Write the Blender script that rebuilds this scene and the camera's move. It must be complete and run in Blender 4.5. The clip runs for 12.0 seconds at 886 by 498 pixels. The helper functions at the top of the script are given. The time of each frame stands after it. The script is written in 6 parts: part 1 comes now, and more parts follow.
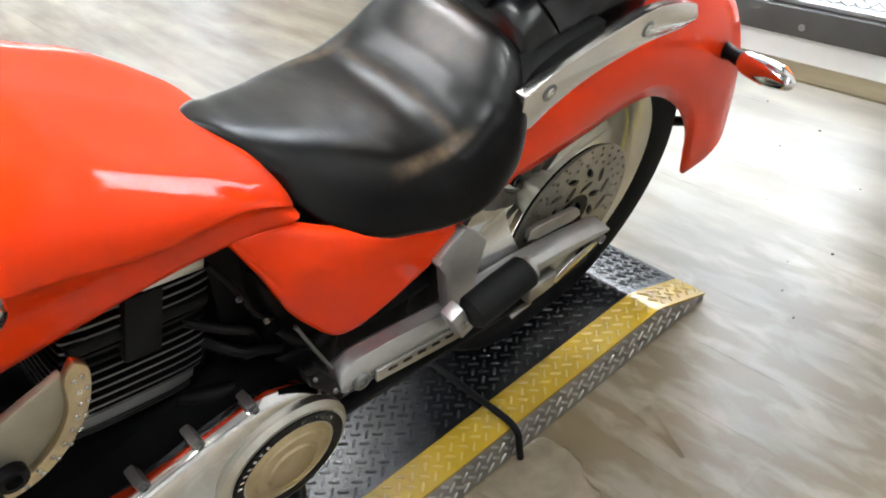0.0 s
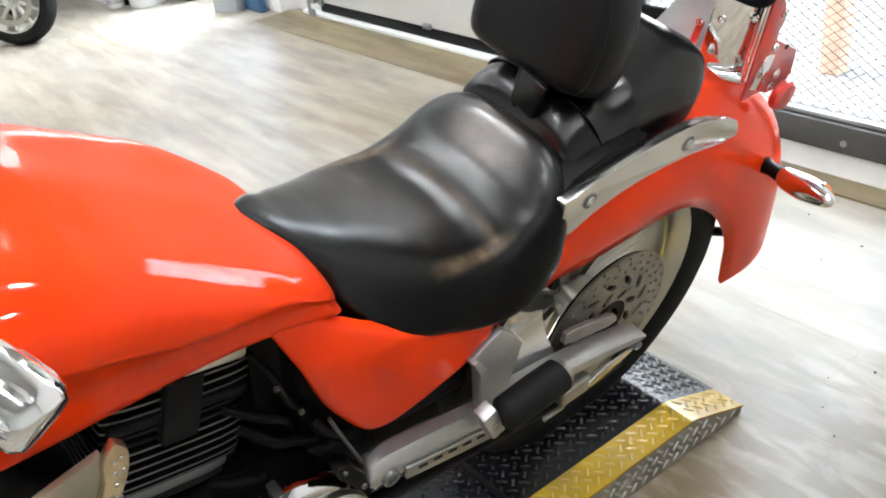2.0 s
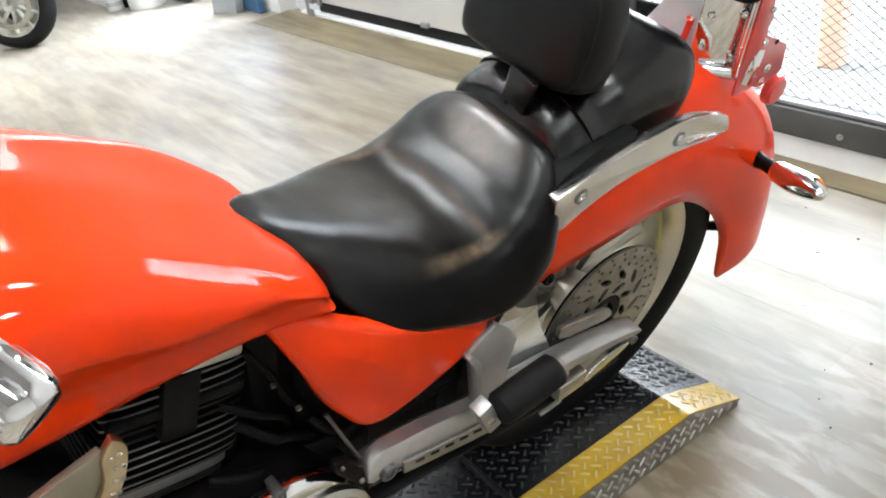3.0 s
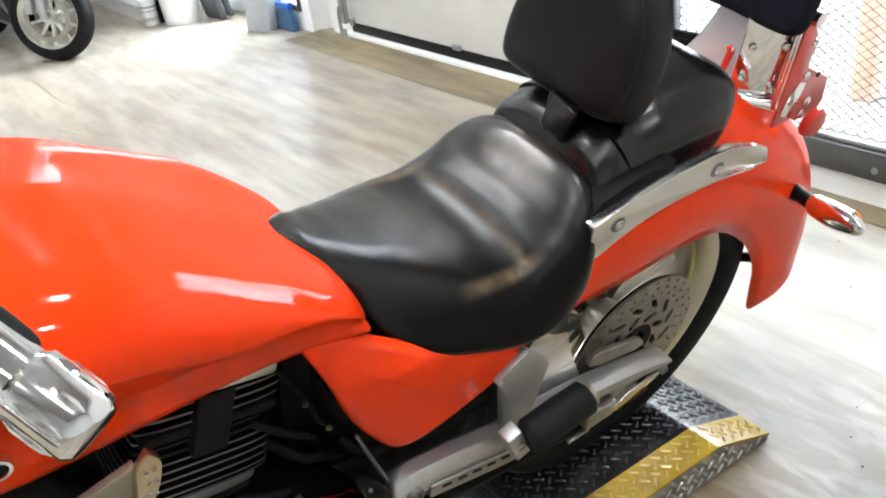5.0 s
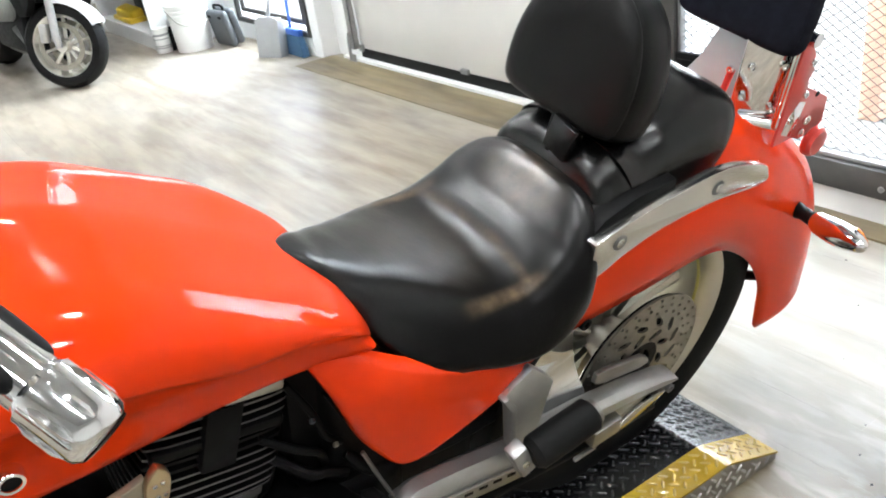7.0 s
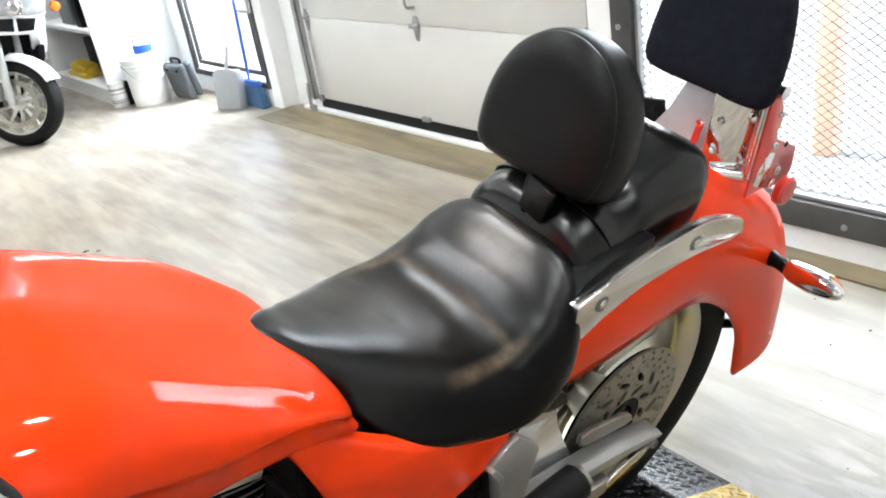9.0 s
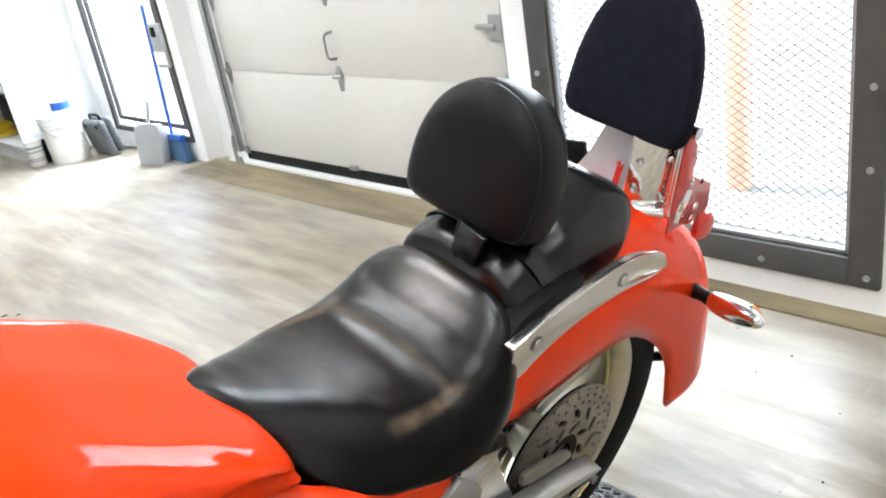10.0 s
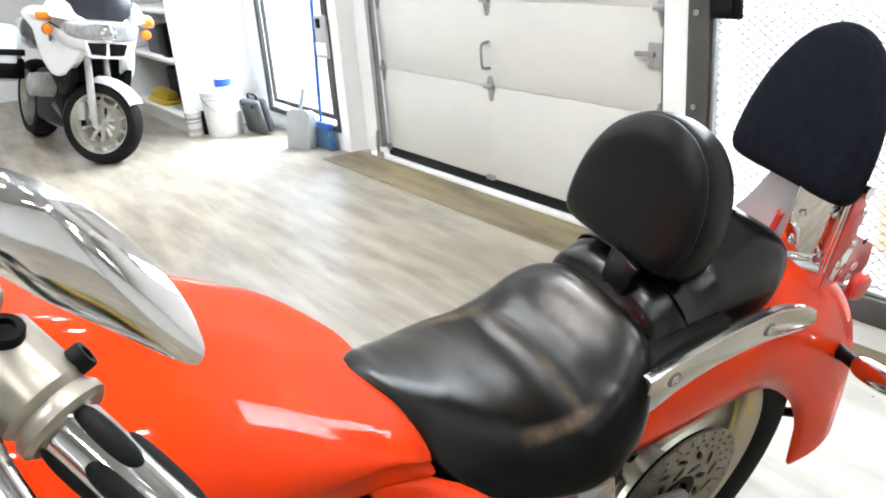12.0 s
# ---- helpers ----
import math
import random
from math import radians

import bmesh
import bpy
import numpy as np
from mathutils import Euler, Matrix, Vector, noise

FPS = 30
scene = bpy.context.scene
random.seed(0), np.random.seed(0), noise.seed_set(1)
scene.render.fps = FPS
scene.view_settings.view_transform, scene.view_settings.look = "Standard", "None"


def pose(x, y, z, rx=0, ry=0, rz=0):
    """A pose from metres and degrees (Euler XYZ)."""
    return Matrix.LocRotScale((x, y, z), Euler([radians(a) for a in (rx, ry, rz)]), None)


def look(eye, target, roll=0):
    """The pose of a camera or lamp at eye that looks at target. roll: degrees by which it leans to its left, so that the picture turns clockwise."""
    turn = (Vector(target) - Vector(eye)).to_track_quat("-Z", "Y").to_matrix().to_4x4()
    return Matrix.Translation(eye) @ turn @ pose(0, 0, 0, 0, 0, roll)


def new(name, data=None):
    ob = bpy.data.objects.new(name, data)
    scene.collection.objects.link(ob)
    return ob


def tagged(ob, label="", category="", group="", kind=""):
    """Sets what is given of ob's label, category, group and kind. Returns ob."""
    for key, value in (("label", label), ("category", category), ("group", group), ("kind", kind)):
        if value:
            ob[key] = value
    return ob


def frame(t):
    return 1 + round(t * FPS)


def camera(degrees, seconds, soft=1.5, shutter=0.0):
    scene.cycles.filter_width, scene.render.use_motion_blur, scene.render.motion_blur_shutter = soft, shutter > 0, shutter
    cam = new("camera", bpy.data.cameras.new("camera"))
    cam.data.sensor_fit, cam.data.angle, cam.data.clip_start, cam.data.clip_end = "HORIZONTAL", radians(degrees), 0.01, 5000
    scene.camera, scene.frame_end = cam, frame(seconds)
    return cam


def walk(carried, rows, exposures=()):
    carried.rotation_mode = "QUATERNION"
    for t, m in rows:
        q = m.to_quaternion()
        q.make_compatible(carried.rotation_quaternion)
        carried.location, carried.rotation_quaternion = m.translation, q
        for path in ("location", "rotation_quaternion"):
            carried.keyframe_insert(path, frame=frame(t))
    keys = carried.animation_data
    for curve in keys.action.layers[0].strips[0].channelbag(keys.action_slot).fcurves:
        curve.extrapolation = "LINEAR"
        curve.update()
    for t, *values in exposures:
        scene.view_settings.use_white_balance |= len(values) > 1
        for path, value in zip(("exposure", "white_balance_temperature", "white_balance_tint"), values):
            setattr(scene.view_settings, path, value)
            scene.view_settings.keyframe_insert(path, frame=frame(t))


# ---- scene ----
cam = camera(55.8, 12.0, 1.9)
PATH = [
    (0, (-0.885, -1.034, 1.248), (0.049, 0.256, 0.037), -10.3),
    (0.5, (-0.874, -1.044, 1.267), (0.144, 0.27, 0.156), -8.2),
    (1, (-0.883, -1.037, 1.28), (0.153, 0.327, 0.247), -7.0),
    (1.5, (-0.891, -1.037, 1.281), (0.115, 0.38, 0.291), -8.2),
    (2, (-0.893, -1.044, 1.266), (0.075, 0.382, 0.25), -8.5),
    (2.5, (-0.891, -1.053, 1.27), (0.059, 0.375, 0.242), -9.1),
    (3, (-0.891, -1.062, 1.27), (0.069, 0.366, 0.252), -9.3),
    (5, (-0.903, -1.049, 1.275), (0.036, 0.426, 0.306), -8.2),
    (5.5, (-0.903, -1.049, 1.262), (0.013, 0.4, 0.232), -8.9),
    (6, (-0.899, -1.056, 1.263), (0.017, 0.412, 0.259), -9.4),
    (6.5, (-0.907, -1.071, 1.271), (0.024, 0.425, 0.325), -8.7),
    (8.5, (-0.901, -1.054, 1.292), (0.064, 0.461, 0.412), -9.6),
    (9, (-0.895, -1.028, 1.3), (0.148, 0.455, 0.456), -9.5),
    (9.5, (-0.907, -1.028, 1.301), (0.234, 0.393, 0.477), -9.8),
    (10, (-0.906, -1.036, 1.308), (0.299, 0.361, 0.537), -9.7),
    (10.5, (-0.893, -1.056, 1.297), (0.32, 0.306, 0.478), -10.1),
    (11, (-0.897, -1.04, 1.298), (0.178, 0.424, 0.461), -9.7),
    (11.5, (-0.92, -1.015, 1.314), (0.026, 0.556, 0.516), -8.5),
    (12, (-0.967, -1.029, 1.332), (0.035, 0.546, 0.615), -4.6),
]
walk(cam, [(t, look(eye, target, roll)) for t, eye, target, roll in PATH], exposures=[(0.0, 1.2)])


# ---- world, sun, lamps ----
world = bpy.data.worlds.new("sky")
scene.world = world
world.use_nodes = True
wn = world.node_tree
sky = wn.nodes.new("ShaderNodeTexSky")
sky.sky_type, sky.sun_disc = "NISHITA", False
sky.sun_elevation, sky.sun_rotation = radians(46), radians(-12)
wn.links.new(sky.outputs["Color"], wn.nodes["Background"].inputs["Color"])
wn.nodes["Background"].inputs["Strength"].default_value = 0.15
sun = new("sun", bpy.data.lights.new("sun", "SUN"))
sun.data.energy, sun.data.angle, sun.data.color = 5.0, radians(0.5), (1.0, 0.96, 0.9)
sun.matrix_world = look((0, 0, 6), (0.15, -0.7, 5.25))


def area_lamp(name, eye, target, w, h, power, color=(1, 1, 1)):
    lamp = new(name, bpy.data.lights.new(name, "AREA"))
    lamp.data.shape, lamp.data.size, lamp.data.size_y = "RECTANGLE", w, h
    lamp.data.energy, lamp.data.color = power, color
    lamp.matrix_world = look(eye, target)
    return lamp


DOOR_X, WALL_X, CEIL = 1.56, 1.37, 3.2
WIN = (-0.256, 0.948, 0.09, 2.25)      # mesh window: y from, y to, z from, z to
LWIN = (3.90, 5.075, 0.115, 3.02)    # far glazed door
FAR_X = 1.45                         # face of the wall beyond the garage door
# daylight from the open sky, above and outside the two windows
area_lamp("sky_over_window", (2.75, 0.33, 2.75), (0.2, 0.33, 0.2), 2.0, 1.8, 75, (0.78, 0.90, 1.0))
area_lamp("sky_over_far_window", (2.75, 4.33, 2.75), (0.2, 4.2, 0.2), 2.0, 1.8, 220, (0.78, 0.90, 1.0))
LAMPS = [(x, y) for x in (-2.3, -0.95, 0.4) for y in (-2.6, -0.9, 0.8, 2.5, 4.2, 5.9)]
for lx, ly in LAMPS:
    bulb_light = new("ceiling_lamp_light", bpy.data.lights.new("ceiling_lamp_light", "AREA"))
    bulb_light.data.shape, bulb_light.data.size = "DISK", 0.20
    bulb_light.data.energy, bulb_light.data.spread, bulb_light.data.color = 6.4, radians(150), (0.91, 0.965, 1.0)
    bulb_light.matrix_world = look((lx, ly, CEIL - 0.092), (lx, ly + 0.001, 0.0))

# ---- materials ----


def material(name, color, rough=0.5, metal=0.0, vary=0.0, scale=8.0, bump=0.0, bump_scale=60.0, coat=0.0, rough_vary=0.0,
             color2=None, stretch=(1, 1, 1), spec=0.5, coat_rough=0.09):
    m = bpy.data.materials.new(name)
    m.use_nodes = True
    nt = m.node_tree
    b = nt.nodes["Principled BSDF"]
    b.inputs["Base Color"].default_value = (*color, 1)
    b.inputs["Roughness"].default_value = rough
    b.inputs["Metallic"].default_value = metal
    b.inputs["Specular IOR Level"].default_value = spec
    if coat:
        b.inputs["Coat Weight"].default_value = coat
        b.inputs["Coat Roughness"].default_value = coat_rough
    co = nt.nodes.new("ShaderNodeTexCoord")
    mp = nt.nodes.new("ShaderNodeMapping")
    mp.inputs["Scale"].default_value = stretch
    nt.links.new(co.outputs["Object"], mp.inputs["Vector"])
    if vary or rough_vary:
        n = nt.nodes.new("ShaderNodeTexNoise")
        n.inputs["Scale"].default_value, n.inputs["Detail"].default_value, n.inputs["Roughness"].default_value = scale, 5, 0.55
        nt.links.new(mp.outputs["Vector"], n.inputs["Vector"])
        r = nt.nodes.new("ShaderNodeMapRange")
        r.inputs["From Min"].default_value, r.inputs["From Max"].default_value = 0.2, 0.8
        nt.links.new(n.outputs["Fac"], r.inputs["Value"])
        if vary:
            mix = nt.nodes.new("ShaderNodeMix")
            mix.data_type = "RGBA"
            c2 = color2 or tuple(max(0, c * (1 - vary)) for c in color)
            mix.inputs["A"].default_value, mix.inputs["B"].default_value = (*color, 1), (*c2, 1)
            nt.links.new(r.outputs["Result"], mix.inputs["Factor"])
            nt.links.new(mix.outputs["Result"], b.inputs["Base Color"])
        if rough_vary:
            r2 = nt.nodes.new("ShaderNodeMapRange")
            r2.inputs["To Min"].default_value, r2.inputs["To Max"].default_value = rough, rough + rough_vary
            nt.links.new(r.outputs["Result"], r2.inputs["Value"])
            nt.links.new(r2.outputs["Result"], b.inputs["Roughness"])
    if bump:
        n2 = nt.nodes.new("ShaderNodeTexNoise")
        n2.inputs["Scale"].default_value, n2.inputs["Detail"].default_value = bump_scale, 5
        nt.links.new(mp.outputs["Vector"], n2.inputs["Vector"])
        bp = nt.nodes.new("ShaderNodeBump")
        bp.inputs["Strength"].default_value, bp.inputs["Distance"].default_value = 1.0, bump * 0.25 / bump_scale
        nt.links.new(n2.outputs["Fac"], bp.inputs["Height"])
        nt.links.new(bp.outputs["Normal"], b.inputs["Normal"])
    return m


def glow(name, color, strength):
    m = bpy.data.materials.new(name)
    m.use_nodes = True
    b = m.node_tree.nodes["Principled BSDF"]
    b.inputs["Base Color"].default_value = (*color, 1)
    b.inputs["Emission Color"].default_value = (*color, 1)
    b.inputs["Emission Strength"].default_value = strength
    m.cycles.emission_sampling = "NONE"
    return m


def glass(name, color=(1, 1, 1), rough=0.0):
    m = bpy.data.materials.new(name)
    m.use_nodes = True
    b = m.node_tree.nodes["Principled BSDF"]
    b.inputs["Base Color"].default_value = (*color, 1)
    b.inputs["Transmission Weight"].default_value = 1.0
    b.inputs["Roughness"].default_value = rough
    b.inputs["IOR"].default_value = 1.45
    return m


ORANGE = material("orange_paint", (0.69, 0.036, 0.0027), 0.42, 0.0, 0.06, 3.0, coat=0.44, rough_vary=0.06, spec=0.02, coat_rough=0.06)
LEATHER = material("black_leather", (0.0035, 0.0033, 0.0033), 0.20, 0, 0.4, 14, 0.4, 380, rough_vary=0.05, color2=(0.005, 0.0048, 0.0046), spec=0.34)
PADLEATHER = material("dull_black_leather", (0.0035, 0.0034, 0.0034), 0.33, 0, 0.4, 14, 0.4, 380, rough_vary=0.06, color2=(0.006, 0.0057, 0.0055), spec=0.13)
FABRIC = material("dark_fabric", (0.012, 0.013, 0.02), 0.95, 0, 0.5, 60, 0.8, 700, spec=0.1)
CHROME = material("chrome", (0.82, 0.82, 0.82), 0.06, 1.0, rough_vary=0.05, scale=20)
ALU = material("cast_aluminium", (0.47, 0.47, 0.465), 0.42, 0.85, 0.15, 25, 0.15, 300, rough_vary=0.12)
MACHINED = material("machined_aluminium", (0.62, 0.60, 0.54), 0.285, 1.0, 0.12, 12, rough_vary=0.08)
STEEL = material("brushed_steel", (0.40, 0.39, 0.37), 0.32, 1.0, 0.2, 30, rough_vary=0.12)
DISC = material("brake_disc_steel", (0.33, 0.305, 0.255), 0.36, 0.9, 0.25, 40, rough_vary=0.15)
POLISHED = material("polished_alloy", (0.72, 0.71, 0.68), 0.15, 1.0, 0.08, 14, rough_vary=0.08)
FINEDGE = material("dull_fin_edge", (0.20, 0.20, 0.20), 0.4, 0.8, 0.3, 40, rough_vary=0.15)
GOLDISH = material("warm_polished_metal", (0.60, 0.50, 0.33), 0.29, 1.0, 0.2, 30, rough_vary=0.06, color2=(0.45, 0.36, 0.22))
DULLPLATE = material("dull_beige_alloy", (0.31, 0.282, 0.216), 0.45, 0.35, 0.2, 25, rough_vary=0.15)
BRUSHED = material("pale_brushed_steel", (0.46, 0.58, 0.60), 0.42, 0.30, 0.12, 20, rough_vary=0.15)
BLACKMETAL = material("black_enamel", (0.003, 0.003, 0.0033), 0.38, 0, 0.3, 30, 0.1, 200, rough_vary=0.2, spec=0.11)
BLACKPLASTIC = material("black_plastic", (0.004, 0.004, 0.0043), 0.5, 0, 0.3, 30, 0.2, 300, spec=0.10)
RUBBER = material("tyre_rubber", (0.0065, 0.0065, 0.0065), 0.6, 0, 0.3, 20, 0.2, 120, spec=0.14)
RED = material("red_paint", (0.55, 0.03, 0.02), 0.3, 0, 0.1, 10, coat=0.6)
DARKRED = material("red_rubber", (0.30, 0.012, 0.008), 0.55, 0, 0.3, 30, spec=0.2)
AMBER = material("amber_lens", (0.60, 0.15, 0.010), 0.12, 0, 0.05, 10, coat=0.5)
YELLOW_LINE = material("yellow_pinstripe", (0.62, 0.56, 0.20), 0.35, 0, 0.1, 20)
LUGBLACK = material("worn_black_lug", (0.010, 0.010, 0.012), 0.15, 0.0, 0.5, 40, rough_vary=0.10, color2=(0.035, 0.035, 0.037), spec=0.6)
BLACKPLATE = material("black_tread_plate", (0.006, 0.0065, 0.008), 0.205, 0.0, 0.3, 30, 0.15, 200, rough_vary=0.06, color2=(0.012, 0.0125, 0.014), spec=0.36)
YELLOWPLATE = material("yellow_tread_plate", (0.40, 0.255, 0.016), 0.16, 0.0, 0.25, 25, 0.2, 200, rough_vary=0.10, color2=(0.27, 0.175, 0.022), spec=0.8)
YELLOWLUG = material("yellow_lug_paint", (0.43, 0.28, 0.03), 0.14, 0.0, 0.35, 60, rough_vary=0.11, color2=(0.42, 0.32, 0.12), coat=0.5)
BAREPLATE = material("bare_tread_plate", (0.27, 0.245, 0.21), 0.40, 0.7, 0.25, 18, 0.2, 200, rough_vary=0.2)
WORN = material("worn_lug_metal", (0.40, 0.385, 0.36), 0.3, 0.8, 0.3, 40, rough_vary=0.2)
CEILWHITE = material("ceiling_paint", (0.40, 0.40, 0.40), 0.8, 0, 0.06, 1.5, 0.1, 120)
WHITEWALL = material("white_wall_paint", (0.82, 0.82, 0.815), 0.6, 0, 0.05, 2.5, 0.12, 160)
DOORWHITE = material("garage_door_white", (0.60, 0.59, 0.56), 0.45, 0, 0.04, 3, 0.15, 220)
WHITEPLASTIC = material("white_plastic", (0.80, 0.80, 0.79), 0.35, 0, 0.04, 8)
WHITEGLOSS = material("white_gloss_paint", (0.66, 0.66, 0.67), 0.35, 0, 0.03, 6, coat=0.6, coat_rough=0.03)
FRAMEDARK = material("dark_steel_frame", (0.055, 0.055, 0.055), 0.5, 0.3, 0.4, 14, 0.3, 120, rough_vary=0.2, color2=(0.09, 0.085, 0.08))
MESHDARK = material("expanded_metal", (0.05, 0.05, 0.052), 0.5, 0.3, 0.2, 30)
GALV = material("galvanised_steel", (0.42, 0.42, 0.42), 0.42, 0.8, 0.25, 20, rough_vary=0.15)
PERCH = material("worn_cast_silver", (0.40, 0.365, 0.31), 0.33, 0.9, 0.2, 40, rough_vary=0.1)
GREYCASE = material("grey_plastic_case", (0.075, 0.082, 0.09), 0.5, 0, 0.15, 20, 0.2, 200)
GREYPAN = material("grey_dustpan_plastic", (0.33, 0.34, 0.35), 0.45, 0, 0.15, 15)
BLUE = material("blue_plastic", (0.02, 0.10, 0.42), 0.4, 0, 0.15, 15)
BRISTLE = material("blue_bristles", (0.05, 0.13, 0.25), 0.9, 0, 0.5, 120)
YELLOWTOY = material("yellow_plastic", (0.70, 0.48, 0.03), 0.4, 0, 0.1, 10)
GREEN = material("green_plastic", (0.30, 0.45, 0.06), 0.4, 0, 0.1, 10)
CONCRETE = material("outside_concrete", (0.20, 0.20, 0.195), 0.85, 0, 0.2, 1.5, 0.3, 40)
BRICKRED = material("orange_wood", (0.72, 0.44, 0.32), 0.7, 0, 0.2, 6)
SCREED = material("bare_screed", (0.20, 0.165, 0.115), 0.6, 0, 0.5, 22, 0.8, 60, color2=(0.10, 0.078, 0.05))
CLEAR = glass("window_glass")
DULLLENS = material("headlight_reflector", (0.48, 0.49, 0.50), 0.30, 0.6, 0.5, 30, rough_vary=0.1, color2=(0.22, 0.22, 0.23), coat=1.0, coat_rough=0.03)
DARKGLASS = material("smoked_screen", (0.012, 0.012, 0.014), 0.06, 0, 0.1, 5, spec=0.3)
# emits by itself, as the bright outdoors beyond the windows
DAYGLOW = glow("daylight_backdrop_glow", (0.88, 0.95, 1.0), 4.8)
LAMPGLOW = glow("lamp_diffuser", (1.0, 0.98, 0.95), 40.0)


def worn_leather():
    """Black leather rubbed brown along the sewn fold and on the upper faces of the seat, with fine creases."""
    m = material("worn_black_leather", (0.003, 0.0028, 0.0028), 0.31, spec=0.36)
    nt = m.node_tree
    b = nt.nodes["Principled BSDF"]
    co = nt.nodes.new("ShaderNodeTexCoord")
    sep = nt.nodes.new("ShaderNodeSeparateXYZ")
    nt.links.new(co.outputs["Object"], sep.inputs["Vector"])

    def calc(op, a, c):
        n = nt.nodes.new("ShaderNodeMath")
        n.operation = op
        for k, v in enumerate((a, c)):
            if hasattr(v, "links"):
                nt.links.new(v, n.inputs[k])
            else:
                n.inputs[k].default_value = v
        return n.outputs["Value"]

    def span(v, a, c, lo=1.0, hi=0.0):
        n = nt.nodes.new("ShaderNodeMapRange")
        n.interpolation_type = "SMOOTHSTEP"
        for k, q in (("From Min", a), ("From Max", c), ("To Min", lo), ("To Max", hi)):
            n.inputs[k].default_value = q
        nt.links.new(v, n.inputs["Value"])
        return n.outputs["Result"]

    def cloud(scale, detail, stretch=(1, 1, 1)):
        mp = nt.nodes.new("ShaderNodeMapping")
        mp.inputs["Scale"].default_value = stretch
        nt.links.new(co.outputs["Object"], mp.inputs["Vector"])
        n = nt.nodes.new("ShaderNodeTexNoise")
        n.inputs["Scale"].default_value, n.inputs["Detail"].default_value = scale, detail
        nt.links.new(mp.outputs["Vector"], n.inputs["Vector"])
        return n.outputs["Fac"]

    x, y = sep.outputs["X"], sep.outputs["Y"]
    ridge = calc("ABSOLUTE", calc("ADD", calc("ADD", x, 0.299), calc("MULTIPLY", calc("MULTIPLY", y, y), 0.9)), 0)
    rub = calc("MULTIPLY", span(ridge, 0.001, 0.013), span(calc("ABSOLUTE", y, 0), 0.10, 0.14))
    dx, dy = calc("ADD", x, 0.222), calc("ADD", y, 0.0)
    bowl = span(calc("SQRT", calc("ADD", calc("MULTIPLY", dx, calc("MULTIPLY", dx, 4.0)), calc("MULTIPLY", dy, dy)), 0), 0.02, 0.10)
    side = calc("MULTIPLY", span(calc("ABSOLUTE", calc("ADD", calc("ABSOLUTE", y, 0), -0.128), 0), 0.002, 0.016), span(calc("ABSOLUTE", calc("ADD", x, 0.352), 0), 0.03, 0.080))
    px = calc("ADD", x, 0.400)
    pan_rub = span(calc("SQRT", calc("ADD", calc("MULTIPLY", px, px), calc("MULTIPLY", y, y)), 0), 0.02, 0.13, 0.22, 0.0)
    worn = calc("ADD", calc("ADD", calc("MULTIPLY", rub, 0.6), calc("MULTIPLY", bowl, 0.6)), calc("ADD", side, pan_rub))
    worn = calc("MULTIPLY", worn, span(cloud(45, 5, (1, 0.8, 0.8)), 0.25, 0.75, 0.30, 1.0))
    mix = nt.nodes.new("ShaderNodeMix")
    mix.data_type, mix.clamp_factor = "RGBA", True
    mix.inputs["A"].default_value, mix.inputs["B"].default_value = (0.003, 0.0028, 0.0028, 1), (0.095, 0.066, 0.040, 1)
    nt.links.new(worn, mix.inputs["Factor"])
    nt.links.new(mix.outputs["Result"], b.inputs["Base Color"])
    grain = span(cloud(300, 3, (1, 0.4, 1)), 0.3, 0.7, -0.004, 0.004)
    polish = span(calc("ABSOLUTE", y, 0), 0.085, 0.150)
    nt.links.new(calc("ADD", calc("MULTIPLY", polish, 0.24), calc("ADD", calc("MULTIPLY", bowl, 0.60), 0.09)), b.inputs["Specular IOR Level"])
    dull = calc("SUBTRACT", span(cloud(9, 3), 0.3, 0.7, 0.284, 0.300), calc("MULTIPLY", bowl, 0.004))
    nt.links.new(calc("ADD", dull, grain), b.inputs["Roughness"])
    crease = nt.nodes.new("ShaderNodeBump")
    crease.inputs["Strength"].default_value, crease.inputs["Distance"].default_value = 1.0, 0.00028
    nt.links.new(calc("ADD", cloud(150, 4, (1, 0.5, 1)), calc("MULTIPLY", cloud(420, 3), 0.6)), crease.inputs["Height"])
    nt.links.new(crease.outputs["Normal"], b.inputs["Normal"])
    return m


SEATLEATHER = worn_leather()


